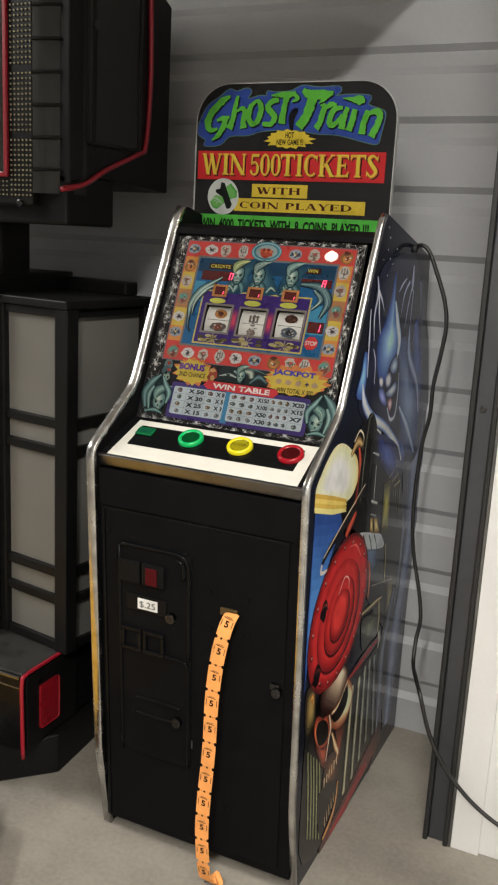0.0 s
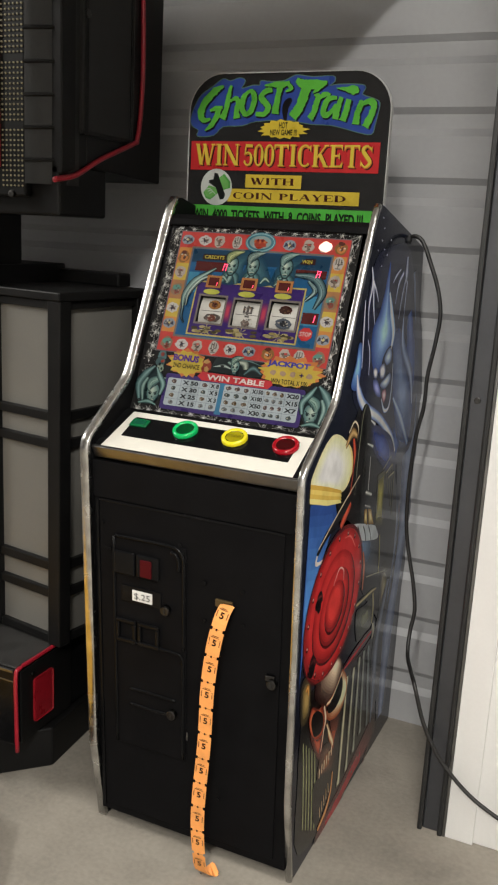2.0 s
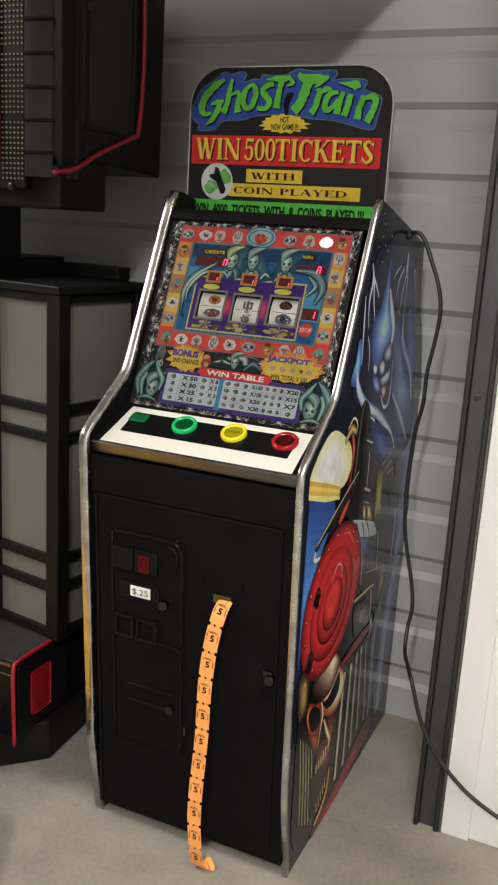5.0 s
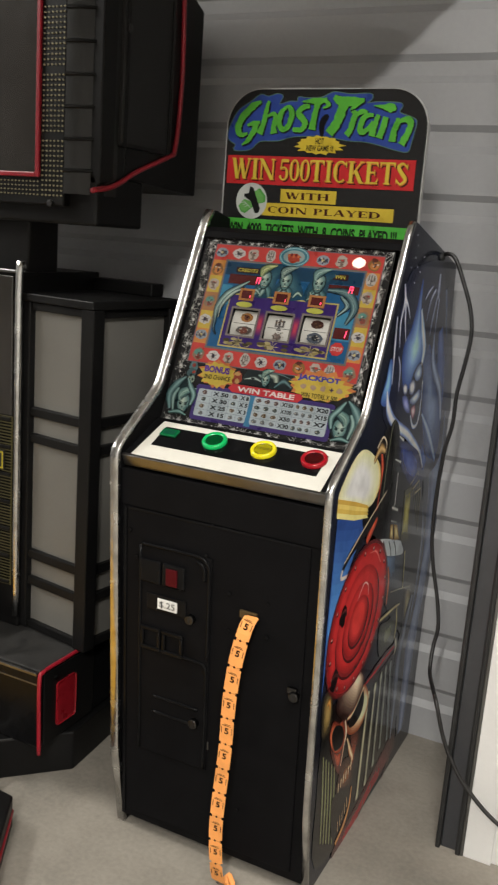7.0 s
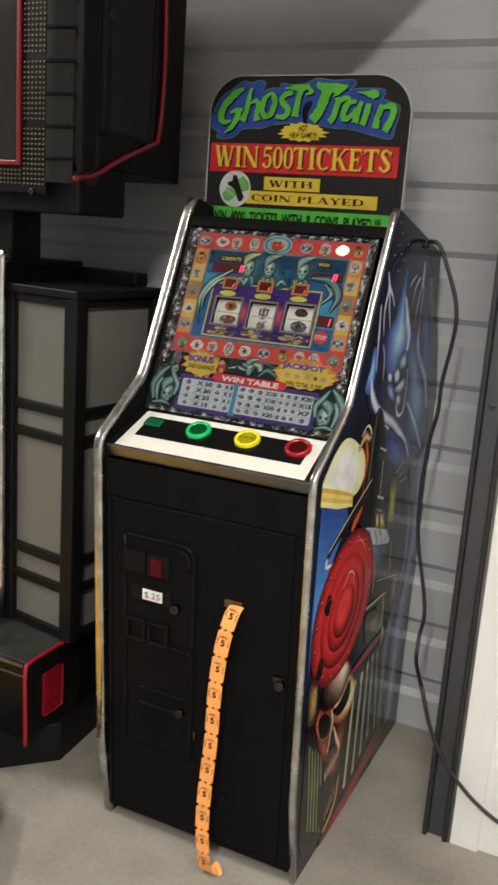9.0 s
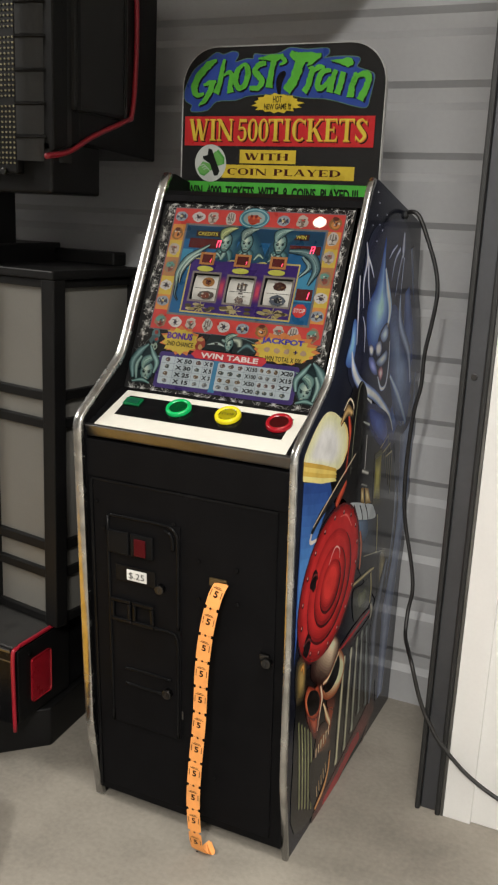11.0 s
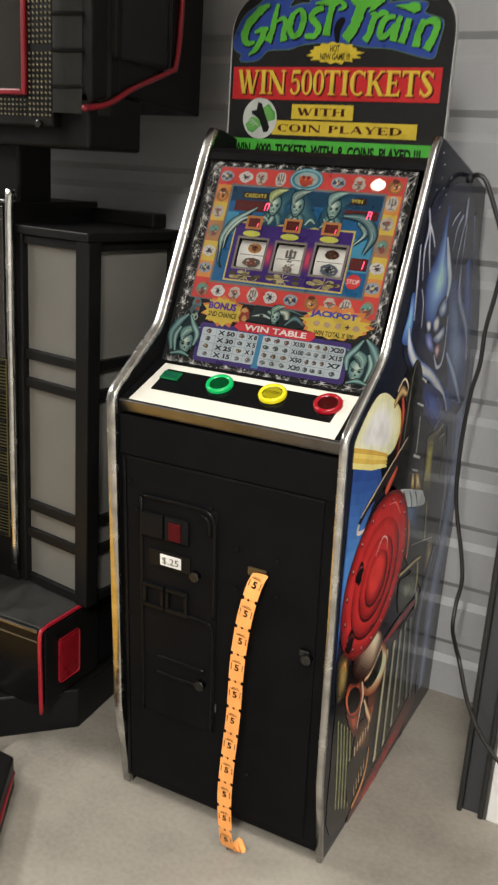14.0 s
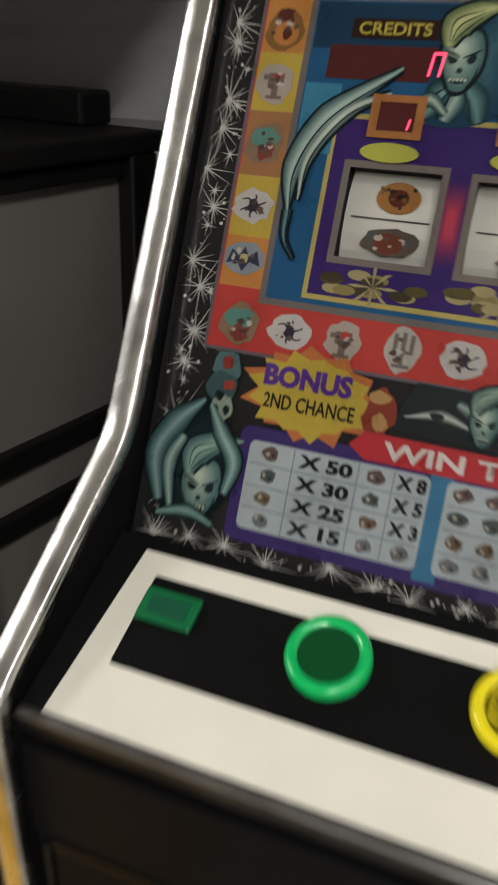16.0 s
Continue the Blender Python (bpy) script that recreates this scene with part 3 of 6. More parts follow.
for u, m, nm in ((-46, "btn_green", "green"), (52, "btn_yellow", "yellow"), (149, "btn_red", "red")):
    b = bmesh.new()
    n, prof = 32, [(0.0235, 0.0), (0.0235, 0.005), (0.0215, 0.0078), (0.0185, 0.0075), (0.0165, 0.0055)]
    rings = [[b.verts.new((r * math.cos(k * math.tau / n), r * math.sin(k * math.tau / n), z)) for k in range(n)] for r, z in prof]
    for r0, r1 in zip(rings, rings[1:]):
        for k in range(n):
            b.faces.new((r0[k], r0[(k + 1) % n], r1[(k + 1) % n], r1[k]))
    mm = deckm @ Matrix.Translation((u / 1000, 0.077, 0.0012))
    bmesh.ops.transform(b, matrix=mm, verts=b.verts)
    btn = part("push_button", b, M[m], machine, nm + " round push button", smooth=True)
    tint = tuple(c * 0.14 for c in M[m].node_tree.nodes["Principled BSDF"].inputs["Emission Color"].default_value[:3])
    part("button_cap", cyl(mm @ Vector((0, 0, 0.0035)), deckm.to_3x3() @ Vector((0, 0, 1)), 0.0168, 0.004, 6 if nm == "yellow" else 28), material("dim_" + nm + "_cap", tuple(max(c * 3.2, 0.004) for c in tint) if nm == "yellow" else tint, 0.2), btn)
    if nm == "yellow":
        S2 = Surface(btn, mm @ Vector((0, 0, 0.0062)), (1, 0, 0), deck_v)
        S2.text("STOP", 0, 0, 24, 6, ink(90, 85, 10), 1)
sq = part("square_button", box(-0.0175, 0.0175, -0.0105, 0.0105, 0.0, 0.0045, 0.0015, deckm @ Matrix.Translation((-0.141, 0.077, 0.0012))), material("dark_green_plastic", lin(10, 96, 56), 0.22), machine, "small green square button")
part("button_cap", box(-0.012, 0.012, -0.006, 0.006, 0.0042, 0.0050, 0.0003, deckm @ Matrix.Translation((-0.141, 0.077, 0.0012))), material("dim_green_square", (0.004, 0.07, 0.035), 0.3), sq)

# ---- the printed score glass with three reels ----
TH = math.radians(22.3)
A0 = Vector((0, 0.128, 0.85))
av = Vector((0, math.sin(TH), math.cos(TH)))
HOLES = [(-98, 183, -45, 234), (-25, 182, 27, 232), (48, 184, 102, 235)]
glass = empty("score_glass", parent=machine)
tagged(glass, "printed score glass with red border and three reels")
G = Surface(glass, A0, (1, 0, 0), av)
G.shapes("glass_panel", frame_quads(-195, -6, 195, 374, HOLES), M["glass_black"], 0)
rnd = random.Random(5)
# coloured fields
G.shapes("red_border", frame_quads(-167, 121, 177, 360, [(-137, 152, 148, 329)]), ink(205, 62, 55), 1)
for side in (-1, 1):
    ub = (-167, -137) if side < 0 else (148, 176)
    for v0, v1, c in ((296, 328, (212, 140, 60)), (262, 296, (208, 178, 62)), (224, 262, (176, 122, 74)), (188, 224, (208, 178, 62)), (158, 188, (214, 140, 62))):
        G.shapes("yellow_field", [rect(ub[0] + 1, v0, ub[1] - 1, v1)], ink(*c), 2)
G.shapes("grey_line", frame_quads(-139, 150, 150, 331, [(-135, 154, 146, 327)]), ink(120, 112, 108), 2)
G.shapes("blue_field", frame_quads(-135, 154, 146, 327, HOLES), ink(20, 92, 142), 2)
G.each("light_blue_field", [rect(-134, 240, -112, 280), rect(108, 195, 145, 250)], ink(58, 140, 176), 3)
G.shapes("dark_blue_field", [rect(-134, 300, 145, 326)], ink(18, 62, 92), 3)
G.shapes("yellow_line", frame_quads(-113, 157, 111, 264, [(-110, 160, 108, 261)] + HOLES), ink(196, 178, 96), 3)
G.shapes("purple_field", frame_quads(-110, 160, 108, 261, HOLES), ink(58, 32, 112), 4)
for u in (-36, 37):
    soft_shape(G, "pink_glow", round_rect(u - 8, 184, u + 8, 232, 5), (66, 32, 110), (204, 60, 88), 5, 6, (u, 208), 0.7)
for h in HOLES:
    G.shapes("reel_frame", frame_quads(h[0] - 4, h[1] - 4, h[2] + 4, h[3] + 4, [h]), ink(128, 118, 112), 6)
G.shapes("grey_line", frame_quads(-169, 119, 179, 362, [(-167, 121, 177, 360)]), ink(112, 100, 108), 1)
# reels behind the windows
for i, h in enumerate(HOLES):
    uc, vc = (h[0] + h[2]) / 2, (h[1] + h[3]) / 2
    c = A0 + Vector((uc / 1000, 0, 0)) + av * (vc / 1000) - G.n * 0.082
    reel = part("reel", cyl(c, (1, 0, 0), 0.075, 0.054, 48), M["reel"], glass, "white reel strip behind the glass", smooth=False)
    RS = Surface(reel, c + G.n * 0.0753, (1, 0, 0), av)
    RS.shapes("strip_joint", [rect(-23, -1, 23, 0)], ink(90, 90, 90), 1)
    if i == 0:
        RS.each("reel_symbol", [oval(3, 12, 13, 9)], ink(176, 120, 60), 1)
        RS.each("reel_symbol", [oval(3, 12, 6, 5)], ink(100, 44, 30), 2)
        RS.each("reel_symbol", [blob(2, -13, 17, 8, rnd)], ink(96, 84, 76), 1)
        RS.each("reel_symbol", [blob(2, -14, 9, 6, rnd)], ink(120, 58, 40), 2)
    elif i == 1:
        RS.each("reel_symbol", [rect(-9, 4, -5, 16), rect(-2, 0, 3, 18), rect(6, 4, 10, 16), rect(-9, 2, 10, 5), rect(-4, -5, 5, -2)], ink(112, 106, 104), 1)
        RS.each("reel_symbol", [blob(0, -16, 9, 7, rnd, 0.3)], ink(130, 112, 104), 1)
    else:
        RS.each("reel_symbol", [blob(1, 13, 13, 8, rnd)], ink(70, 36, 30), 1)
        RS.each("reel_symbol", [blob(2, -13, 16, 10, rnd)], ink(84, 92, 104), 1)
        RS.each("reel_symbol", [blob(2, -13, 7, 6, rnd)], ink(34, 36, 44), 2)
    for k in range(22):
        RS.shapes("reel_mark", [blob(2 + rnd.uniform(-11, 11), (12, -13)[k % 2] + rnd.uniform(-6, 6), rnd.uniform(0.8, 2.6), rnd.uniform(0.6, 1.8), rnd, 0.35, 7)], ink(*((44, 38, 36), (190, 180, 164), (120, 92, 60), (84, 90, 96))[k % 4]), 2.6)
    bx = bmesh.new()
    for a, b, cc, d in ((h[0] - 6, h[0] - 1, h[1] - 6, h[3] + 6), (h[2] + 1, h[2] + 6, h[1] - 6, h[3] + 6), (h[0], h[2], h[3] + 1, h[3] + 6), (h[0], h[2], h[1] - 6, h[1] - 1)):
        q = bmesh.new()
        add_box(q, a / 1000, b / 1000, cc / 1000, d / 1000, -0.10, -0.001)
        mm = Matrix((G.u, G.v, G.n)).transposed().to_4x4()
        bmesh.ops.transform(q, matrix=Matrix.Translation(A0) @ mm, verts=q.verts)
        join(bx, q)
    part("reel_housing", bx, M["black"], glass)
# led windows
for u0, v0, u1, v1 in ((-92, 251, -61, 275), (-20, 251, 13, 275), (51, 252, 84, 275)):
    G.shapes("orange_frame", [rect(u0, v0, u1, v1)], ink(188, 122, 62), 18)
    w = G.shapes("digit_window", [rect(u0 + 5, v0 + 4, u1 - 5, v1 - 4)], M["led_window"], 18.6)
    G.shapes("digit_segment", [[(u1 - 9, v0 + 5), (u1 - 8, v0 + 5), (u1 - 7, v0 + 11), (u1 - 8, v0 + 11)]], M["led"], 19)
for u0, v0, u1, v1 in ((-123, 283, -55, 302), (78, 283, 143, 299), (113, 198, 144, 219)):
    G.shapes("digit_window", [rect(u0, v0, u1, v1)], M["led_window"], 6)


def seven_segment(u, v, w, hgt, on):
    t = 1.3
    s = {"a": [(0, hgt), (w, hgt), (w, hgt - t), (0, hgt - t)], "d": [(0, 0), (w, 0), (w, t), (0, t)], "g": [(0, hgt / 2 + t / 2), (w, hgt / 2 + t / 2), (w, hgt / 2 - t / 2), (0, hgt / 2 - t / 2)],
         "f": [(0, hgt / 2), (t, hgt / 2), (t, hgt), (0, hgt)], "b": [(w - t, hgt / 2), (w, hgt / 2), (w, hgt), (w - t, hgt)], "e": [(0, 0), (t, 0), (t, hgt / 2), (0, hgt / 2)], "c": [(w - t, 0), (w, 0), (w, hgt / 2), (w - t, hgt / 2)]}
    G.shapes("digit", [[(u + x + y * 0.12, v + y) for x, y in s[k]] for k in on], M["led"], 18.5, "glowing red digit")


seven_segment(-64, 286, 7, 13, "aefbc")
seven_segment(124, 285, 7, 13, "afbgec")
seven_segment(130, 201, 7, 13, "bc")
for u, v in ((-77, 243), (-4, 243), (68, 245)):
    G.shapes("yellow_oval", [oval(u, v, 17, 5.5)], ink(196, 196, 74), 18)
G.shapes("caption_plate", [rect(-112, 306, -62, 317)], ink(52, 26, 20), 6)
G.text("CREDITS", -87, 311.5, 42, 7, ink(206, 190, 70), 8, 0.02)
G.shapes("caption_plate", [rect(86, 309, 117, 320)], ink(60, 26, 20), 6)
G.text("WIN", 101, 314.5, 20, 7, ink(206, 190, 70), 8, 0.02)
G.shapes("stop_sign", [oval(126, 179, 13.5, 13, 8, 22.5)], ink(212, 52, 50), 6)
G.text("STOP", 126, 179, 22, 8, ink(230, 205, 200), 8, 0.02)
# swirls and pale figures are kept as plain sweeps of colour
SW = [([(-131, 204), (-132, 232), (-116, 262), (-78, 290)], [1, 12, 14, 2], (150, 186, 176)), ([(-126, 212), (-124, 238), (-106, 264), (-82, 276)], [1, 7, 8, 2], (196, 214, 200)), ([(-131, 206), (-130, 190), (-122, 178)], [5, 3, 1], (40, 90, 110)),
      ([(132, 226), (142, 258), (122, 284), (84, 288)], [3, 15, 15, 5], (70, 112, 122)), ([(112, 240), (128, 260), (112, 278)], [2, 9, 4], (140, 176, 176))]
for p, w, c in SW:
    G.shapes("printed_sweep", stroke(p, [q + 3 for q in w], 6), ink(10, 28, 40), 7 + 0.01 * p[0][1])
    soft_stroke(G, "printed_sweep", p, w, blend(c, (14, 40, 50), 0.55), blend(c, (236, 246, 232), 0.4), 10 + p[0][0] * 0.004 + p[0][1] * 0.006, 4, 5)
    G.shapes("printed_line", stroke([(x + 1.5, y - 1.5) for x, y in p], [0.5, 1.0, 0.8, 0.4], 6), ink(16, 40, 52), 16)


def pale_form(u, v, w, t, flip, hair, h, tail):
    """A pale domed form with dark hollows, a swept crest and folds below it."""
    f = -1 if flip else 1

    def at(pts):
        return [(u + f * a * t, v + b * t) for a, b in pts]

    for k, (pts, ws) in enumerate((([(-16, -34), (-8, -22), (0, -16)], [8, 20, 16]), ([(16, -36), (12, -24), (4, -16)], [8, 18, 14]), ([(-4, -36), (0, -26), (2, -18)], [10, 16, 10]))):
        if tail:
            soft_stroke(G, "printed_sweep", at(pts), [q * t for q in ws], (24, 62, 72), ((130, 172, 166), (104, 146, 146), (170, 198, 186))[k], h + 0.4 * k, 3, 5)
            G.shapes("printed_line", stroke(at([(a - 4, b) for a, b in pts]), [0.6, 1.4, 0.6], 5), ink(12, 32, 40), h + 1.6 + 0.1 * k)
    G.shapes("printed_line", [smooth_poly(at([(-w - 2, 4), (-w + 1, -10), (-4, -21), (5, -20), (w + 1, -8), (w + 2, 6), (8, 17), (-8, 17)]), 4)], ink(10, 26, 34), h + 2)
    soft_shape(G, "printed_sweep", smooth_poly(at([(-w, 4), (-w + 2, -9), (-4, -18), (4, -18), (w - 1, -7), (w, 6), (7, 15), (-7, 15)]), 4), (84, 122, 122), (206, 222, 202), h + 2.3, 5, (u - f * 3 * t, v + 6 * t), 0.8)
    for pts in ([(-8, 1), (-2, -1), (-4, -3.5), (-7, -3)], [(8, 2), (3, -1), (5, -3.5), (8, -2)], [(-1, -6), (1, -6), (1.5, -8.5), (-1.5, -8.5)], [(-6, -11.5), (0, -13), (6, -11), (3, -14.5), (-3, -14.5)]):
        G.shapes("printed_shadow", [smooth_poly(at(pts), 3)], ink(26, 48, 52), h + 5)
    for pts, ws in (([(-11, 4), (-5, 2), (-1, 0)], [0.6, 1.6, 0.8]), ([(11, 5), (6, 2), (1, 0)], [0.6, 1.6, 0.8]), ([(-10, -6), (-8, -12), (-5, -17)], [0.6, 1.4, 0.6]), ([(10, -5), (9, -11), (5, -17)], [0.6, 1.4, 0.6])):
        G.shapes("printed_line", stroke(at(pts), [q * t for q in ws], 4), ink(22, 46, 50), h + 5.2)
    for k in range(5):
        G.shapes("printed_mark", [oval(u + f * (-4.5 + 2.2 * k) * t, v - 12.6 * t, 0.8 * t, 1.0 * t, 7)], ink(214, 222, 198), h + 5.6)
    crest = [(-9, 6), (-6, 18), (6, 26), (22, 30)]
    G.shapes("printed_line", stroke(at(crest), [9 * t, 22 * t, 16 * t, 1], 6), ink(12, 34, 42), h + 5.8)
    soft_stroke(G, "printed_sweep", at(crest), [6 * t, 18 * t, 12 * t, 1], blend(hair, (20, 50, 54), 0.5), blend(hair, (240, 246, 214), 0.35), h + 6.6, 4, 6)
    for k in (-3, 0, 3):
        G.shapes("printed_line", stroke(at([(-8 + k * 0.3, 8), (-4 + k, 18 - k), (8, 25 - k * 0.6)]), [0.4, 0.9, 0.4], 5), ink(40, 70, 70), h + 8.4)


for pts in ([(-62, 262), (-58, 300), (-34, 326), (-8, 330), (-22, 300), (-24, 266)], [(-22, 264), (-14, 308), (2, 322), (18, 310), (30, 290), (36, 264)], [(40, 264), (44, 298), (62, 318), (98, 322), (84, 304), (80, 264)]):
    soft_shape(G, "printed_sweep", smooth_poly(pts), (24, 70, 96), (62, 106, 118), 6.6, 3)
pale_form(-4, 298, 12, 0.92, False, (150, 176, 172), 8, True)
pale_form(-47, 297, 12, 0.95, False, (196, 200, 110), 9, True)
pale_form(63, 299, 12, 0.95, False, (128, 168, 168), 8.5, True)
for p, w in (([(-70, 268), (-60, 274), (-50, 266)], [3, 9, 4]), ([(18, 266), (26, 276), (36, 270)], [4, 9, 3]), ([(46, 264), (54, 272), (50, 280)], [3, 8, 3])):
    soft_stroke(G, "printed_sweep", p, w, (30, 66, 70), (186, 208, 190), 16.4, 3, 4)
# oval medallion on top
G.shapes("medallion", [oval(1, 346, 31, 20)], ink(64, 128, 144), 7)
G.shapes("medallion_line", ring(1, 346, 29, 18, 2), ink(150, 190, 196), 8)
G.shapes("medallion_centre", [oval(1, 346, 22, 13)], ink(150, 168, 166), 9)
G.shapes("medallion_centre", [blob(1, 344, 14, 9, rnd, 0.25)], ink(176, 62, 40), 10)
for k in range(5):
    G.shapes("medallion_centre", [blob(-10 + 5 * k, 347 + 3 * (k % 2), 2.5, 3, rnd, 0.3, 8)], ink(*((206, 110, 60), (110, 30, 24))[k % 2]), 11)


# small symbols round the border
def icon(kind, u, v, s=1.0):
    if kind == "spider":
        G.shapes("symbol", [blob(u, v, 13 * s, 10 * s, rnd, 0.14)], ink(206, 200, 196), 4)
        G.shapes("symbol_detail", [blob(u, v, 3.4 * s, 3.8 * s, rnd, 0.2, 9)], ink(52, 46, 62), 5.4)
        for k in range(6):
            a = k * 1.05 + 0.25
            G.shapes("symbol_detail", stroke([(u, v), (u + 5 * s * math.cos(a), v + 6 * s * math.sin(a)), (u + 9 * s * math.cos(a + 0.25), v + 6.5 * s * math.sin(a + 0.25))], [1.5, 1.1, 0.7], 2), ink(52, 46, 62), 5)
    elif kind == "bag":
        G.shapes("symbol", [blob(u, v - 1, 12 * s, 12 * s, rnd, 0.1)], ink(150, 104, 52), 4)
        G.shapes("symbol_detail", [oval(u + 1, v - 3, 8 * s, 7 * s)], ink(206, 132, 62), 5)
        G.each("symbol_detail", [blob(u - 1, v + 8 * s, 6 * s, 4 * s, rnd, 0.3, 9), blob(u + 2, v - 3, 2.5, 4, rnd, 0.3, 8)], ink(96, 44, 34), 6)
    elif kind == "cup":
        G.shapes("symbol", [blob(u, v, 11 * s, 12 * s, rnd, 0.16)], ink(186, 172, 160), 4)
        G.each("symbol_detail", [rect(u - 5, v - 2, u + 5, v + 5), rect(u - 2, v - 8, u + 2, v - 2), rect(u - 5, v - 10, u + 5, v - 8), rect(u - 8, v + 1, u - 5, v + 4)], ink(128, 108, 96), 5)
        G.shapes("symbol_detail", [blob(u + 1, v + 3, 3, 2, rnd, 0.3, 8)], ink(190, 60, 52), 6)
    elif kind == "candle":
        G.shapes("symbol", [blob(u, v, 10 * s, 13 * s, rnd, 0.1)], ink(192, 184, 176), 4)
        G.each("symbol_detail", [rect(u - 6, v, u - 3.5, v + 9), rect(u - 1.3, v - 3, u + 1.3, v + 10), rect(u + 3.5, v, u + 6, v + 9), rect(u - 6, v - 2, u + 6, v), rect(u - 1, v - 8, u + 1, v - 2), rect(u - 5, v - 10, u + 5, v - 8)], ink(124, 118, 110), 5)
    elif kind == "bat":
        G.shapes("symbol", [blob(u, v, 13 * s, 10 * s, rnd, 0.08)], ink(150, 158, 168), 4)
        G.shapes("symbol_detail", [[(u - 11, v - 4), (u - 8, v + 5), (u - 3, v + 1), (u, v + 7), (u + 3, v + 1), (u + 8, v + 5), (u + 11, v - 4), (u + 4, v - 2), (u, v - 8), (u - 4, v - 2)]], ink(52, 62, 86), 5)
        G.shapes("symbol_detail", [blob(u, v, 3, 3, rnd, 0.2, 8)], ink(206, 190, 130), 6)
    else:
        G.shapes("symbol", [blob(u, v, 12 * s, 13 * s, rnd, 0.18)], ink(150, 120, 96), 4)
        G.each("symbol_detail", [blob(u - 1, v + 4, 9 * s, 6 * s, rnd, 0.25, 12)], ink(96, 150, 138), 5)
        G.shapes("symbol_detail", [blob(u + 1, v - 5, 6 * s, 5 * s, rnd, 0.3, 10)], ink(140, 66, 56), 6)


def icon_marks(u, v, s, n, tones):
    """Small dark and light print marks that break up a symbol."""
    for k in range(n):
        a, q = rnd.uniform(0, math.tau), rnd.uniform(2, 8) * s
        G.shapes("symbol_detail", [blob(u + q * math.cos(a), v + q * math.sin(a) * 0.8, rnd.uniform(1.0, 2.6), rnd.uniform(0.8, 2.0), rnd, 0.35, 7)], ink(*tones[k % len(tones)]), 6.5)


plain_icon = icon


def icon(kind, u, v, s=1.0):
    plain_icon(kind, u, v, s)
    icon_marks(u, v, s, 7, ((84, 70, 66), (206, 198, 188), (110, 88, 76)))


for k, u in zip(("bat", "spider", "cup", "candle", "bat", "cup", "spider", "bag"), (-152, -115, -84, -47, 60, 97, 130, 160)):
    icon(k, u, 344)
for k, v in zip(("bag", "cup", "misc", "spider", "bat"), (310, 279, 243, 206, 175)):
    icon(k, -153, v)
for k, v in zip(("candle", "cup", "misc", "spider", "bat"), (314, 280, 241, 205, 172)):
    icon(k, 161, v)
for k, u in zip(("misc", "spider", "cup", "candle", "spider", "bat", "bag", "cup", "candle", "misc"), (-148, -116, -83, -48, -14, 24, 62, 95, 123, 160)):
    icon(k, u, 136)
G.shapes("lit_symbol", [blob(130, 345, 12, 10, rnd, 0.1)], M["lamp_on"], 7, "lit symbol lamp in the border")
# coins under the reels
for u in (-72, 0, 76):
    for k in range(12):
        G.shapes("printed_coin", [oval(u + rnd.uniform(-26, 26), 163 + rnd.uniform(0, 11), 7, 3, 12)], ink(*rnd.choice(((150, 134, 78), (96, 84, 44), (176, 162, 112), (70, 60, 40)))), 7 + k * 0.2)
    G.shapes("printed_glint", [[(u, 168), (u + 10 * math.cos(a - 0.1), 168 + 10 * math.sin(a - 0.1)), (u + 15 * math.cos(a), 168 + 12 * math.sin(a)), (u + 10 * math.cos(a + 0.1), 168 + 10 * math.sin(a + 0.1))] for a in [k * math.tau / 8 for k in range(8)]], ink(176, 162, 120), 10)
# bonus and jackpot flashes
G.shapes("flash", [burst(-95, 102, 46, 31, 11, rnd)], ink(206, 120, 60), 6)
G.shapes("flash", [burst(-96, 101, 40, 26, 13, rnd, 0.8)], ink(206, 178, 58), 7)
G.text("BONUS", -99, 110, 54, 13, ink(92, 46, 150), 9, 0.05)
G.text("2ND CHANCE", -96, 95, 56, 9, ink(24, 20, 18), 9, 0.02)
G.shapes("flash", [burst(113, 107, 70, 31, 15, rnd, 0.8)], ink(214, 128, 62), 6.5)
G.shapes("flash", [burst(113, 103, 62, 26, 15, rnd, 0.8)], ink(212, 182, 62), 7.5)
G.text("JACKPOT", 107, 119, 82, 13, ink(66, 62, 168), 9, 0.05)
G.text("WIN TOTAL X 500", 114, 88, 70, 9, ink(24, 20, 18), 9, 0.02)
for u in (80, 99, 118, 150):
    G.shapes("symbol", [blob(u, 103, 6, 5, rnd, 0.2, 10)], ink(176, 146, 120), 9)
G.text("+", 135, 103, 8, 8, ink(60, 40, 90), 9, 0.04)
# dark centre panel with pale sweeps, and the ribbon
G.shapes("dark_panel", [[(-48, 92), (-36, 120), (66, 118), (72, 96), (40, 88)]], ink(30, 40, 42), 6.2)
for p, w, c in (([(-40, 100), (-20, 104), (-4, 100)], [1, 7, 3], (196, 210, 200)), ([(-12, 112), (2, 106), (6, 98)], [5, 13, 8], (150, 176, 166)), ([(8, 114), (22, 112), (26, 102)], [6, 15, 10], (190, 200, 180)),
                ([(24, 92), (40, 106), (58, 96)], [3, 10, 3], (104, 140, 144)), ([(-4, 118), (30, 118), (60, 110)], [1, 3, 1], (110, 140, 140))):
    soft_stroke(G, "printed_sweep", p, w, blend(c, (20, 30, 32), 0.7), c, 7, 4, 5)
pale_form(4, 104, 12, 0.66, False, (150, 184, 170), 9, False)
G.each("printed_shadow", [blob(-22, 103, 4, 3, rnd, 0.3, 9), blob(4, 99, 3, 2, rnd, 0.3, 9)], ink(40, 44, 44), 8)
G.each("red_spot", [blob(-54, 100, 9, 14, rnd, 0.2)], ink(150, 60, 44), 8)
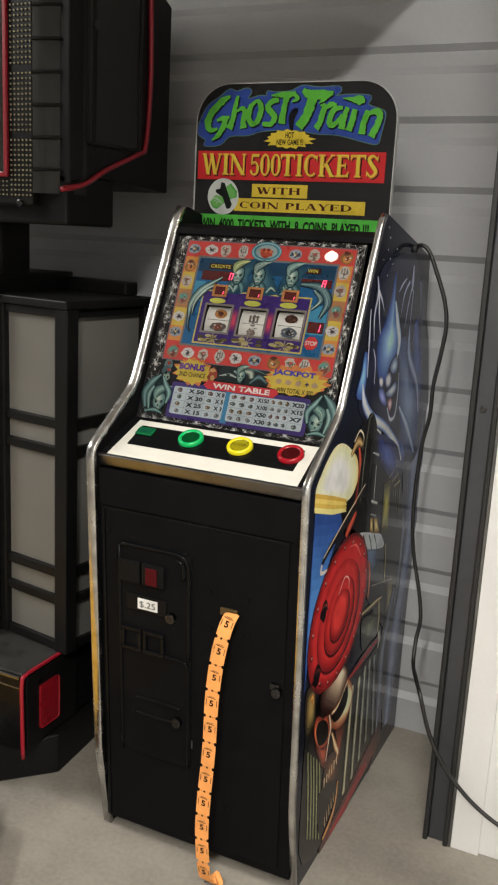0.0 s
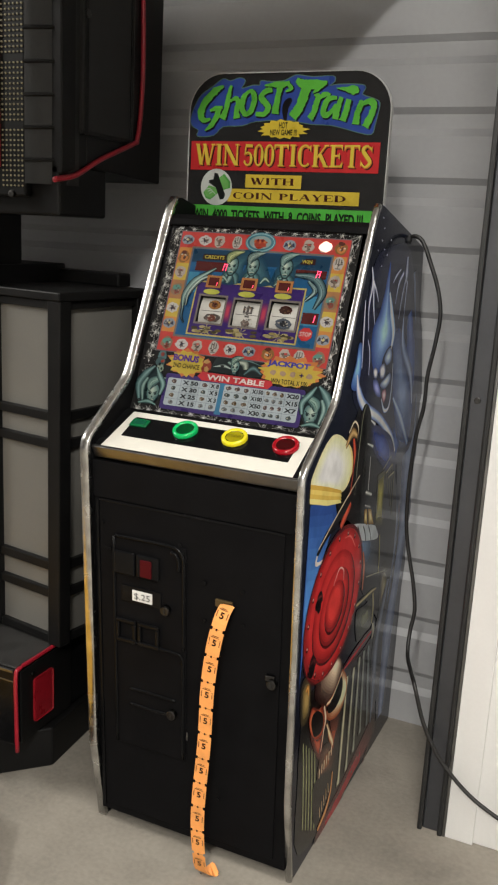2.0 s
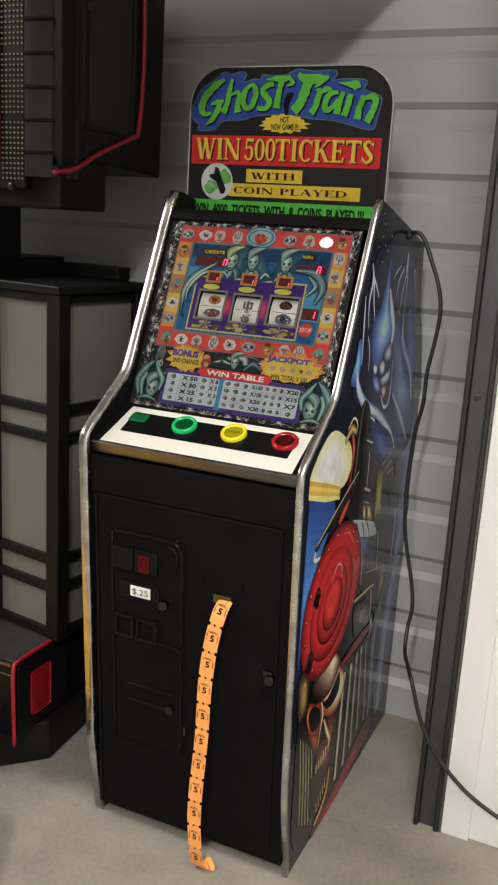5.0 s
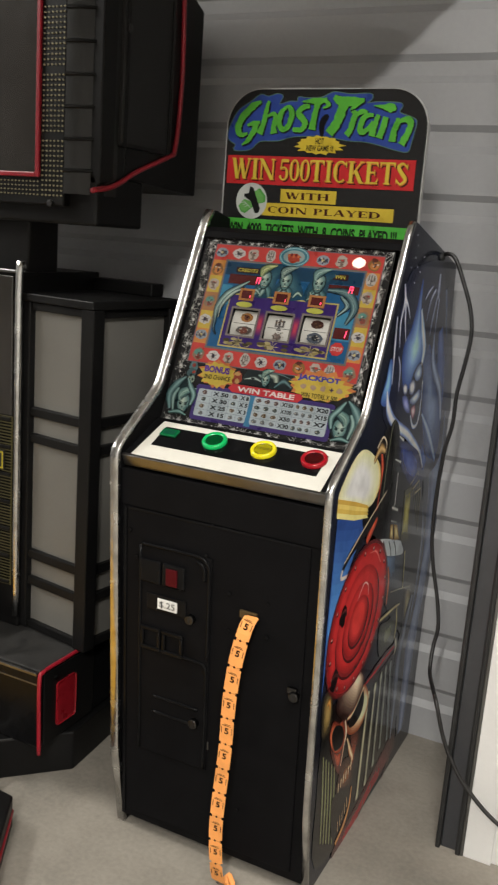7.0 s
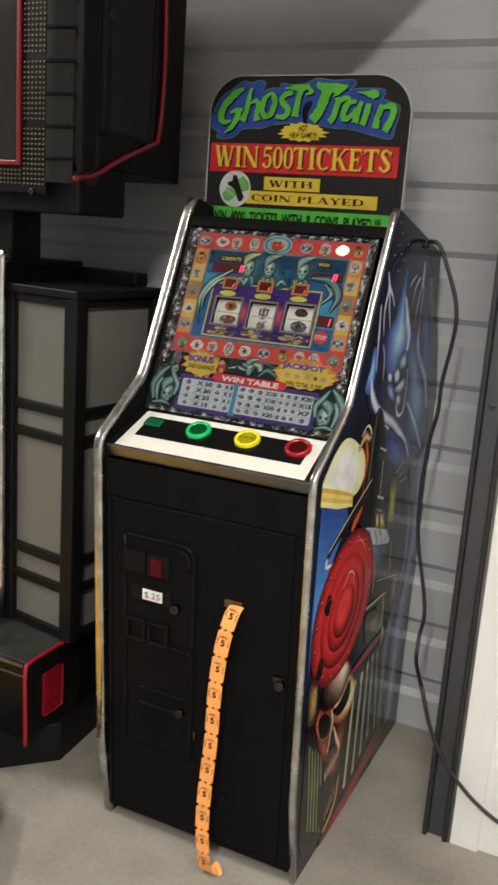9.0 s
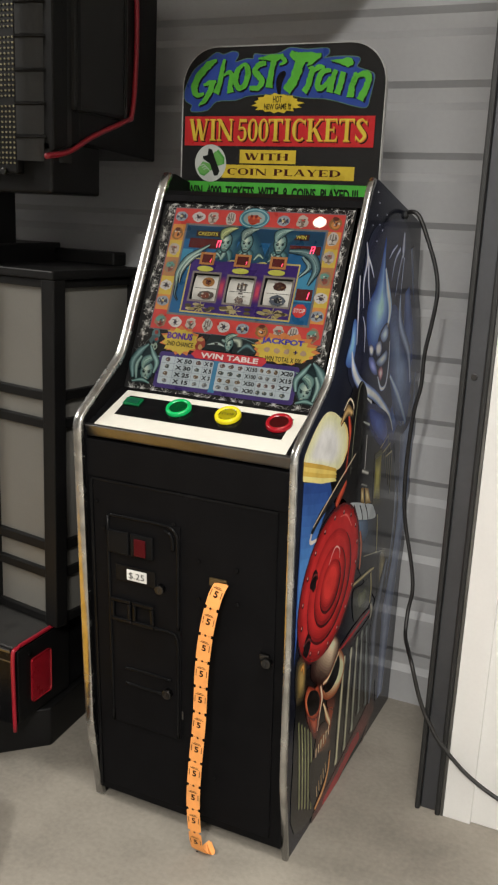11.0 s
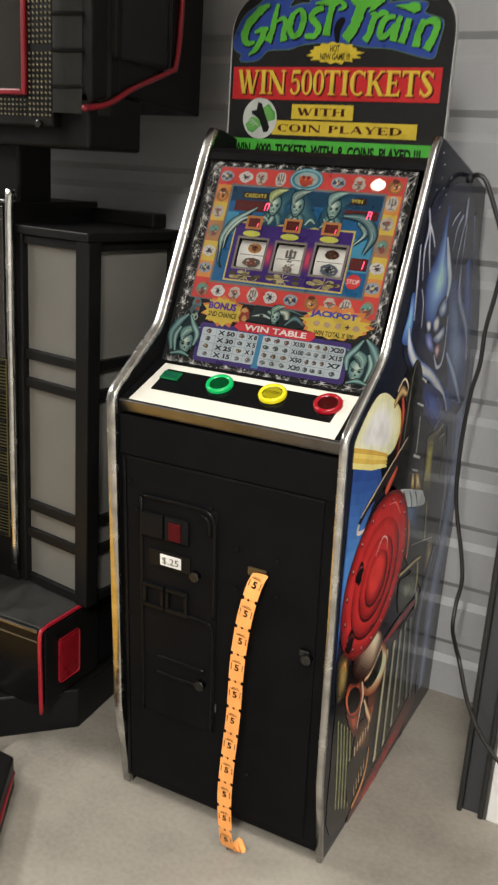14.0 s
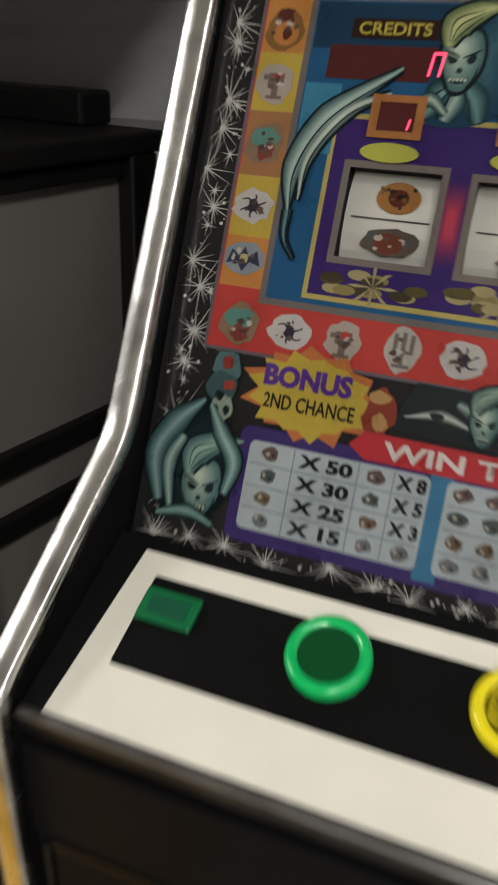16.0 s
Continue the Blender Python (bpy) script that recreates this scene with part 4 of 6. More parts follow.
G.each("red_spot", [blob(-55, 108, 6, 4, rnd, 0.2), blob(-53, 94, 5, 5, rnd, 0.2)], ink(196, 150, 90), 9)
G.shapes("ribbon", [[(-68, 79), (-58, 72), (76, 71), (84, 79), (80, 87), (-60, 88)]], ink(206, 46, 56), 10)
G.text("WIN TABLE", 10, 79.5, 116, 10, ink(238, 226, 222), 12, 0.03)
# pay tables
G.shapes("table_surround", [round_rect(-134, 9, 149, 78, 6)], ink(66, 48, 116), 6)
G.shapes("table_surround", [rect(-19, 12, -6, 74)], ink(60, 130, 170), 7)
for u0, u1, rows, cols in ((-127, -18, (("", "X 50", "", "X 8"), ("", "X 30", "", "X 5"), ("", "X 25", "", "X 3"), ("", "X 15", "", "")), (0.26, 0.36, 0.19, 0.19)),
                           (-9, 141, (("", "", "", "X150", "", "", "", "X20"), ("", "", "", "X100", "", "", "", "X15"), ("", "", "", "X50", "", "", "", "X7"), ("", "", "", "X30", "", "", "", "")), (0.12, 0.12, 0.12, 0.18, 0.09, 0.09, 0.09, 0.19))):
    G.shapes("pay_table", [round_rect(u0, 17, u1, 70, 4)], ink(186, 198, 204), 8)
    lines = [rect(u0 + 2, 17 + 13.2 * k - 0.3, u1 - 2, 17 + 13.2 * k + 0.3) for k in (1, 2, 3)]
    x = u0
    for ci, cw in enumerate(cols):
        w = cw * (u1 - u0)
        for ri, row in enumerate(rows):
            v = 70 - 13.2 * (ri + 0.5)
            if row[ci]:
                G.text(row[ci], x + w / 2, v, w * 0.84, 8.2, ink(28, 28, 32), 10, 0.045)
            else:
                c = ((132, 98, 94), (92, 106, 102), (150, 118, 84), (150, 152, 156))[ri if ci < 4 else (ri + 2) % 4]
                G.shapes("symbol", [blob(x + w / 2, v, min(5.2, w * 0.32), 4.0, rnd, 0.25, 10)], ink(*blend(c, (60, 60, 60), 0.35)), 9.5)
                for q in (-2, 1.6):
                    G.shapes("symbol_detail", [blob(x + w / 2 + q, v + rnd.uniform(-1.5, 1.5), 1.3, 1.1, rnd, 0.3, 6)], ink(*((196, 186, 170), (40, 36, 36))[q > 0]), 9.8)
        x += w
        if ci < len(cols) - 1 and (u0 < -100 or ci in (2, 3, 6)):
            lines.append(rect(x - 0.3, 18, x + 0.3, 69))
    G.shapes("table_rule", lines, ink(120, 130, 140), 9)
# pale green sweeps in the lower corners
for sx, u in ((1, -160), (-1, 172)):
    soft_shape(G, "printed_sweep", smooth_poly([(u + sx * a, 46 + b) for a, b in ((-28, -16), (-27, 14), (-12, 32), (2, 42), (14, 30), (24, 8), (22, -18), (4, -32), (-16, -30))]), (10, 28, 32), (34, 66, 70), 7, 3)
    pale_form(u + sx * 6, 36, 12, 1.05, sx < 0, (120, 166, 160), 8, False)
    for p, w, c in (([(-20, -24), (-27, 4), (-16, 26), (0, 42)], [6, 14, 15, 3], (84, 130, 132)), ([(22, -12), (25, 8), (14, 24), (4, 40)], [5, 11, 10, 3], (104, 152, 148)), ([(-12, -26), (-17, 0), (-10, 18)], [4, 10, 6], (128, 168, 158)), ([(-20, -32), (0, -27), (18, -32)], [3, 8, 3], (96, 150, 142))):
        q = [(u + sx * a, 46 + b) for a, b in p]
        G.shapes("printed_line", stroke(q, [x + 2.4 for x in w], 5), ink(10, 30, 36), 16.2)
        soft_stroke(G, "printed_sweep", q, w, blend(c, (10, 34, 38), 0.5), blend(c, (232, 248, 238), 0.4), 17 + 0.05 * w[1], 3, 5)
for k, (u, v, a, b, c) in enumerate(((-150, 110, 9, 9, (84, 120, 124)), (-151, 97, 10, 9, (64, 92, 96)), (-149, 85, 8, 8, (150, 168, 150)), (-150, 112, 4, 4, (150, 56, 46)), (-147, 99, 4, 3, (170, 66, 50)), (-152, 92, 3, 3, (30, 40, 42)), (-146, 84, 2, 3, (30, 40, 42)), (-153, 83, 2, 3, (30, 40, 42)))):
    G.shapes("printed_badge", [blob(u, v, a, b, rnd, 0.18, 14)], ink(*c), 16 + 0.2 * k)
# white sparkles on the black margin
spark = []


def sparkle(u, v, r, n):
    """A burst of fine rays of uneven length round a small bright core."""
    for k in range(n):
        a = (k + rnd.uniform(-0.3, 0.3)) * math.tau / n
        q = r * (1.0 if k % 3 == 0 else rnd.uniform(0.35, 0.8))
        w = 0.36
        spark.append([(u - w * math.sin(a), v + w * math.cos(a)), (u + w * math.sin(a), v - w * math.cos(a)), (u + q * math.cos(a), v + q * math.sin(a))])
    spark.append(oval(u, v, 1.0 + r * 0.03, 1.0 + r * 0.03, 8))


for v in range(6, 372, 24):
    sparkle(-183 + rnd.uniform(-6, 7), v + rnd.uniform(-8, 8), rnd.uniform(11, 36), 16)
    sparkle(186 + rnd.uniform(-7, 6), v + rnd.uniform(-8, 8), rnd.uniform(11, 36), 16)
    sparkle(-176 + rnd.uniform(-8, 6), v + rnd.uniform(2, 20), rnd.uniform(4, 9), 8)
    sparkle(183 + rnd.uniform(-6, 8), v + rnd.uniform(2, 20), rnd.uniform(4, 9), 8)
for u in range(-176, 186, 26):
    sparkle(u + rnd.uniform(-8, 8), 367 + rnd.uniform(-2, 2), rnd.uniform(8, 20), 14)
    sparkle(u + rnd.uniform(-8, 8), 1 + rnd.uniform(-4, 6), rnd.uniform(10, 24), 16)
for k in range(220):
    u, v = rnd.choice(((rnd.uniform(-190, -170), rnd.uniform(0, 370)), (rnd.uniform(178, 190), rnd.uniform(0, 370)), (rnd.uniform(-180, 180), rnd.uniform(-4, 8)), (rnd.uniform(-180, 180), rnd.uniform(362, 373))))
    d = rnd.choice((0.5, 0.7, 1.1))
    spark.append(oval(u, v, d, d, 6))
spark = [q for q in spark if all(-194.5 < u < 194.5 and -5.5 < v < 373.5 for u, v in q)]
tagged(G.shapes("printed_sparkle", spark, ink(238, 236, 230), 0.6), kind="stuff")

# ---- topper ----
def board(u0, v0, u1, v1, r):
    """A board outline with rounded upper corners."""
    arc = [radians(9 * k) for k in range(11)]
    return [(u0, v0), (u1, v0)] + [(u1 - r + r * math.cos(a), v1 - r + r * math.sin(a)) for a in arc] + [(u0 + r - r * math.sin(a), v1 - r + r * math.cos(a)) for a in arc]


topper = part("topper", extrude_plan(board(-217, 1205, 199, 1487, 72), 0.0, 0.008, 0.001), M["glass_black"], machine, "black printed sign board with rounded top")
topper.data.transform(Matrix.Translation((0, 0.376, 0)) @ pose(0, 0, 0, 90) @ Matrix.Diagonal((0.001, 0.001, 1, 1)))
S = Surface(topper, (0.004, 0.367, 0), (1, 0, 0), (0, 0, 1))
edge, inner = board(-218.0, 1204, 200.0, 1488.0, 73.0), board(-216.7, 1204.5, 198.7, 1486.7, 71.7)
eb = bmesh.new()
for k in range(len(edge)):
    k2 = (k + 1) % len(edge)
    a, b, c, d = edge[k], edge[k2], inner[k2], inner[k]
    q = [[eb.verts.new((p[0] / 1000, y, p[1] / 1000)) for p in (a, b, c, d)] for y in (0.3655, 0.378)]
    eb.faces.new(q[0]); eb.faces.new(q[1][::-1])
    eb.faces.new((q[0][0], q[0][1], q[1][1], q[1][0])); eb.faces.new((q[0][3], q[0][2], q[1][2], q[1][3]))
part("topper_edge", eb, material("pale_edge_moulding", (0.34, 0.335, 0.33), 0.3), topper, "thin bright edge round the sign")
rt = random.Random(11)
cloud = [(-215, 1391), (-218, 1405), (-210, 1427), (-196, 1448), (-172, 1463), (-150, 1477), (-134, 1473), (-114, 1478), (-102, 1473), (-109, 1459), (-85, 1464), (-70, 1464), (-68, 1472), (-48, 1470), (-21, 1471), (-4, 1478), (8, 1481), (39, 1477), (78, 1478), (82, 1469), (72, 1461), (94, 1463), (133, 1462), (143, 1457), (138, 1445), (161, 1437), (172, 1430), (170, 1411), (166, 1391), (161, 1376), (136, 1379), (104, 1387), (77, 1392), (38, 1394), (-8, 1401), (-73, 1399), (-105, 1391), (-146, 1389), (-166, 1373), (-202, 1371), (-200, 1382)]
cl = smooth_poly(cloud, 3)
cut = [(v[0] - u[0], v[1] - u[1]) for u, v in zip(cl[-1:] + cl[:-1], cl[1:] + cl[:1])]


def grown(d):
    """The cloud's outline pushed out by d."""
    return [(p[0] - d * t[1] / max(math.hypot(*t), 1e-6), p[1] + d * t[0] / max(math.hypot(*t), 1e-6)) for p, t in zip(cl, cut)]


S.shapes("title_cloud", [grown(1.6)], ink(96, 132, 116), 1)
S.shapes("title_cloud", [cl], ink(44, 76, 168), 2, "blue cloud behind the green title letters")
GREEN = ink(96, 196, 58)
TITLE = {
    "G": [([(-148, 1464), (-166, 1455), (-186, 1436), (-196, 1415), (-190, 1401), (-174, 1403)], [4, 13, 13, 13, 10, 4]), ([(-176, 1419), (-162, 1423), (-148, 1425)], [4, 8, 5]), ([(-156, 1423), (-161, 1407), (-172, 1391), (-186, 1381)], [10, 10, 9, 2])],
    "h": [([(-131, 1465), (-136, 1447), (-140, 1423), (-148, 1403)], [5, 9, 9, 13]), ([(-133, 1436), (-120, 1441), (-114, 1432), (-118, 1417), (-116, 1404)], [4, 7, 10, 9, 13])],
    "o": [([(-92, 1454), (-103, 1443), (-106, 1424), (-98, 1412), (-86, 1418), (-80, 1440), (-85, 1453), (-93, 1454)], [5, 10, 10, 9, 9, 10, 8, 4])],
    "s": [([(-43, 1456), (-58, 1453), (-66, 1442), (-56, 1432), (-50, 1423), (-58, 1412), (-76, 1412)], [7, 9, 10, 10, 10, 9, 7])],
    "t": [([(-60, 1464), (-40, 1465), (-21, 1465), (-8, 1469)], [2, 8, 10, 5]), ([(-13, 1467), (-4, 1458), (-16, 1452)], [6, 7, 2]), ([(-26, 1463), (-31, 1442), (-35, 1412)], [11, 10, 13])],
    "T": [([(6, 1473), (23, 1464), (48, 1464), (68, 1468)], [8, 16, 14, 4]), ([(66, 1467), (48, 1455), (40, 1448)], [7, 7, 1]), ([(28, 1464), (22, 1442), (14, 1422), (2, 1405)], [17, 16, 16, 16])],
    "r": [([(43, 1445), (52, 1443), (48, 1428), (44, 1413), (37, 1403)], [2, 9, 10, 10, 12]), ([(51, 1437), (64, 1446), (76, 1445)], [4, 9, 4])],
    "a": [([(89, 1440), (73, 1438), (64, 1423), (66, 1409), (78, 1414), (88, 1429)], [5, 9, 10, 9, 8, 4]), ([(98, 1441), (92, 1423), (88, 1402)], [7, 10, 12])],
    "i": [([(113, 1437), (109, 1419), (103, 1399)], [10, 10, 12]), ([(87, 1457), (105, 1455), (122, 1453), (131, 1450)], [1, 7, 15, 4])],
    "n": [([(134, 1435), (137, 1429), (131, 1413), (129, 1393)], [4, 10, 10, 13]), ([(137, 1428), (154, 1433), (162, 1425), (157, 1407), (148, 1388)], [5, 10, 11, 10, 13])],
}
for c, strokes in TITLE.items():
    dark, green = [], []
    for p, w in strokes:
        dark += stroke([(a + 1.8, b - 1.6) for a, b in p], [q * 1.08 + 3.2 for q in w], 5, 0.08, rt)
        green += stroke(p, [q * 1.14 for q in w], 5, 0.15, rt)
    S.stack("title_shadow", dark, ink(14, 18, 40), 3)
    S.stack("title_letter", green, GREEN, 6)
S.shapes("dark_gap", [smooth_poly([(-16, 1401), (-21, 1422), (-15, 1437), (-5, 1441), (-1, 1435), (-8, 1420), (-10, 1401)], 3)], ink(14, 14, 22), 2.6)
S.shapes("yellow_burst", [burst(-17, 1384, 52, 19, 15, rt, 0.8)], ink(238, 208, 40), 9)
S.text("HOT", -16, 1391, 18, 12, ink(24, 18, 12), 10, 0.03)
S.text("NEW GAME !!!", -15, 1378, 56, 11, ink(24, 18, 12), 10, 0.03)
S.shapes("red_banner", [rect(-215, 1306, 180, 1361)], ink(222, 34, 40), 3)
for words, u0, u1 in (("WIN", -205, -106), ("500", -98, -31), ("TICKETS", -33, 168)):
    roman_word(S, words, u0, 1315, u1, 1355, ink(20, 12, 10), 4, 0.27, 0.12, (3.0, -2.2))
    roman_word(S, words, u0, 1315, u1, 1355, ink(222, 120, 34), 6, 0.25, 0.11, (0.7, -0.6))
    roman_word(S, words, u0, 1316, u1, 1356, ink(244, 216, 56), 8, 0.20, 0.075)
S.shapes("yellow_strip", [rect(-91, 1274, 28, 1299)], ink(240, 208, 46), 3)
roman_word(S, "WITH", -80, 1280, 14, 1293, ink(74, 20, 14), 5, 0.25, 0.09)
S.shapes("yellow_strip", [rect(-129, 1246, 147, 1271)], ink(240, 208, 46), 4)
roman_word(S, "COIN PLAYED", -118, 1252, 122, 1264.5, ink(74, 20, 14), 5, 0.25, 0.09)
S.shapes("white_disc", [oval(-155, 1273, 35, 35.5, 32)], ink(222, 226, 220), 5)
for pts in ([(-184, 1262), (-178, 1251), (-168, 1248), (-150, 1262), (-156, 1272), (-172, 1276)], [(-160, 1284), (-138, 1299), (-124, 1284), (-124, 1272), (-146, 1266), (-154, 1272)]):
    S.shapes("green_mark", [pts], ink(84, 176, 70), 6)
    S.shapes("green_mark", [[(-154.5 + (a + 154.5) * 0.9 - 1, 1273 + (b - 1273) * 0.86) for a, b in pts]], ink(120, 196, 96), 6.5)
S.shapes("dark_mark", [[(-160, 1301), (-152, 1299), (-146, 1284), (-134, 1258), (-138, 1250), (-146, 1249), (-156, 1272), (-172, 1281), (-172, 1286), (-162, 1288)]], ink(24, 28, 26), 7)
for k in range(3):
    S.shapes("white_mark", [stroke([(-178 + 4 * k, 1268 - 4 * k), (-170 + 4 * k, 1270 - 3 * k), (-164 + 4 * k, 1266 - 4 * k)], [1.2, 1.8, 1.0], 3)[j] for j in range(6)], ink(206, 222, 206), 7.4)
S.shapes("green_strip", [rect(-214, 1206, 180, 1238)], ink(88, 206, 70), 3)
S.text("WIN  4000  TICKETS  WITH  8  COINS  PLAYED !!!", -24, 1220, 364, 21, ink(16, 26, 16), 5, 0.04)

# ---- painted side: plain forms of a night scene with an engine ----
right_side = [o for o in machine.children if o.name.startswith("side_panel") and o.data.materials[0] == M["side_print"]][0]
X = Surface(right_side, (RIGHT + 0.0046, -0.006, 0), (0, 1, 0), (0, 0, 1))
X.strength = 1.6


def side(name, polys, rgb, h, label=""):
    return X.shapes(name, polys, ink(*rgb, strength=1.25), h, label)


rs = random.Random(21)
NIGHT = (14, 16, 26)
# airbrushed blue drift that fills the upper half and trails down the back
for p, w, o, k, h in (([(640, 60), (640, 300), (690, 560), (660, 780), (600, 960), (560, 1120)], [70, 170, 160, 210, 200, 80], (20, 24, 38), (112, 126, 156), 1),
                      ([(470, 700), (580, 800), (620, 900), (570, 1040)], [60, 170, 170, 60], (20, 26, 52), (62, 88, 148), 1.8),
                      ([(590, 640), (620, 540), (600, 420), (560, 300), (540, 180)], [30, 70, 90, 70, 30], (30, 34, 48), (118, 128, 148), 1.6)):
    soft_stroke(X, "painted_smoke", p, w, o, k, h, 6, 7)
# pale drifting form with long strands
X.strength = 2.2
side("painted_smoke", [smooth_poly([(282, 1139), (381, 1175), (529, 1170), (606, 1050), (687, 866), (691, 733), (527, 727), (333, 837), (220, 909), (249, 988)])], (26, 32, 58), 2.0)
soft_shape(X, "painted_smoke", smooth_poly([(389, 1148), (368, 1096), (343, 1054), (308, 1025), (311, 977), (349, 935), (406, 950), (449, 991), (440, 1043), (399, 1094)]), (34, 54, 104), (126, 164, 206), 3.0, 7, (392, 1018), 0.8)
soft_stroke(X, "painted_smoke", [(401, 1089), (426, 1049), (452, 1008), (444, 969)], [6, 22, 24, 10], (90, 120, 166), (190, 204, 218), 3.8, 5, 6)
soft_shape(X, "painted_smoke", smooth_poly([(449, 1003), (502, 1010), (551, 946), (639, 886), (676, 816), (664, 738), (571, 756), (506, 843), (473, 919)]), (40, 52, 86), (98, 118, 154), 2.6, 6, None, 0.75)
soft_stroke(X, "painted_smoke", [(521, 1032), (538, 971), (624, 900), (660, 831)], [8, 30, 30, 10], (44, 56, 86), (128, 142, 168), 3.2, 5, 6)
soft_stroke(X, "painted_smoke", [(493, 869), (570, 814), (653, 740)], [8, 26, 14], (60, 78, 118), (140, 156, 186), 3.4, 5, 6)
soft_shape(X, "painted_smoke", smooth_poly([(231, 1005), (221, 971), (202, 932), (240, 922), (254, 957), (250, 999)]), (40, 64, 112), (104, 150, 204), 3.0, 5, None, 0.75)
side("painted_hollow", [smooth_poly([(417, 862), (446, 846), (466, 863), (468, 908), (469, 955), (448, 982), (406, 973), (386, 950), (388, 907)])], (30, 34, 56), 4.2)
soft_stroke(X, "painted_highlight", [(404, 880), (432, 852), (464, 854), (474, 890), (469, 943)], [3, 9, 9, 7, 3], (90, 104, 140), (196, 204, 216), 4.8, 5, 6)
soft_shape(X, "painted_highlight", smooth_poly([(432, 979), (452, 968), (450, 951), (423, 946), (402, 962)]), (70, 84, 116), (150, 166, 180), 4.8, 4, None, 0.75)
soft_shape(X, "painted_highlight", smooth_poly([(331, 945), (344, 950), (362, 942), (362, 928), (343, 929)]), (60, 66, 90), (214, 216, 210), 5, 4, None, 0.75)
soft_shape(X, "painted_highlight", smooth_poly([(376, 945), (402, 951), (418, 935), (407, 921), (382, 926)]), (70, 76, 100), (220, 222, 216), 5, 4, None, 0.75)
soft_shape(X, "painted_highlight", smooth_poly([(387, 910), (423, 921), (454, 926), (459, 909), (422, 898)]), (70, 80, 106), (176, 190, 200), 5, 4, None, 0.75)
soft_shape(X, "painted_highlight", smooth_poly([(404, 891), (426, 897), (439, 882), (423, 868)]), (90, 60, 70), (196, 160, 160), 5, 4, None, 0.75)
soft_shape(X, "painted_smoke", smooth_poly([(337, 925), (368, 921), (401, 888), (378, 888), (346, 906)]), (50, 60, 98), (120, 126, 186), 3.9, 4, None, 0.75)
soft_stroke(X, "painted_strand", [(271, 1139), (284, 1109), (271, 1069), (280, 1023)], [5, 14, 9, 3], (60, 66, 96), (188, 192, 206), 4.6, 4, 6)
soft_stroke(X, "painted_strand", [(289, 1114), (298, 1072), (316, 1033)], [9, 9, 3], (60, 66, 96), (188, 192, 206), 4.6, 4, 6)
soft_stroke(X, "painted_strand", [(281, 1117), (309, 1096), (329, 1075)], [8, 8, 3], (60, 66, 96), (188, 192, 206), 4.6, 4, 6)
soft_stroke(X, "painted_strand", [(247, 1082), (251, 1029), (257, 958)], [5, 11, 4], (60, 66, 96), (188, 192, 206), 4.6, 4, 6)
soft_stroke(X, "painted_strand", [(281, 1008), (299, 983), (304, 940)], [3, 7, 4], (60, 66, 96), (188, 192, 206), 4.6, 4, 6)
soft_stroke(X, "painted_strand", [(512, 1156), (514, 1124), (516, 1106)], [14, 28, 12], (48, 54, 76), (140, 146, 164), 4.6, 4, 6)
soft_stroke(X, "painted_strand", [(492, 1125), (461, 1103), (446, 1064)], [12, 12, 3], (48, 54, 76), (140, 146, 164), 4.6, 4, 6)
soft_stroke(X, "painted_strand", [(510, 1111), (493, 1074), (481, 1032)], [12, 12, 3], (48, 54, 76), (140, 146, 164), 4.6, 4, 6)
soft_stroke(X, "painted_strand", [(525, 1107), (522, 1067), (521, 1032)], [12, 10, 3], (48, 54, 76), (140, 146, 164), 4.6, 4, 6)
soft_stroke(X, "painted_strand", [(468, 1132), (439, 1120), (419, 1107)], [5, 10, 4], (48, 54, 76), (140, 146, 164), 4.6, 4, 6)
soft_stroke(X, "painted_smoke", [(233, 949), (252, 913), (304, 877), (409, 837), (509, 781), (549, 742)], [8, 24, 24, 22, 20, 8], (60, 76, 120), (196, 206, 222), 4.4, 5, 6)
X.strength = 1.3
# dark body of the engine behind everything
side("painted_dark", [smooth_poly([(160, 720), (250, 870), (320, 890), (420, 780), (560, 700), (620, 560), (600, 380), (500, 330), (330, 330), (90, 380), (70, 200), (100, 40), (300, 20), (560, 90), (600, 240), (560, 330), (360, 500), (300, 640)], 3)], (9, 9, 11), 2.9)
# moon, bank and sky
soft_shape(X, "painted_moon", smooth_poly([(30, 788), (56, 826), (110, 856), (160, 852), (214, 824), (246, 786), (242, 756), (222, 742), (190, 740), (120, 760)]), (226, 208, 160), (250, 244, 224), 3.2, 5, (120, 796), 0.6)
side("painted_glow", stroke([(226, 746), (248, 770), (236, 806), (200, 834)], [4, 8, 7, 3], 6), (226, 196, 120), 4)
for k, c in enumerate(((196, 158, 62), (222, 192, 96), (206, 172, 72), (228, 206, 128))):
    side("painted_bank", [[(27, 794 - 8 * k), (120, 767 - 8 * k), (190, 744 - 6 * k), (198, 736 - 6 * k), (120, 757 - 8 * k), (29, 784 - 8 * k)]], c, 4.2 + 0.1 * k)
soft_shape(X, "painted_sky", [(34, 757), (120, 735), (166, 726), (178, 700), (110, 640), (76, 590), (52, 520), (42, 420), (34, 560)], (34, 68, 136), (66, 124, 190), 3.1, 5, (44, 560), 0.7)
soft_stroke(X, "painted_flame", [(236, 846), (262, 780), (252, 710), (206, 668)], [8, 24, 36, 20], (96, 26, 20), (206, 84, 52), 4.5, 5)
soft_stroke(X, "painted_box", [(200, 822), (232, 842), (262, 832)], [10, 26, 14], (70, 50, 30), (206, 170, 110), 5, 4)
side("painted_line", stroke([(212, 846), (240, 862), (266, 846), (268, 818)], [4, 4, 4, 4], 4), (216, 200, 170), 5.8)
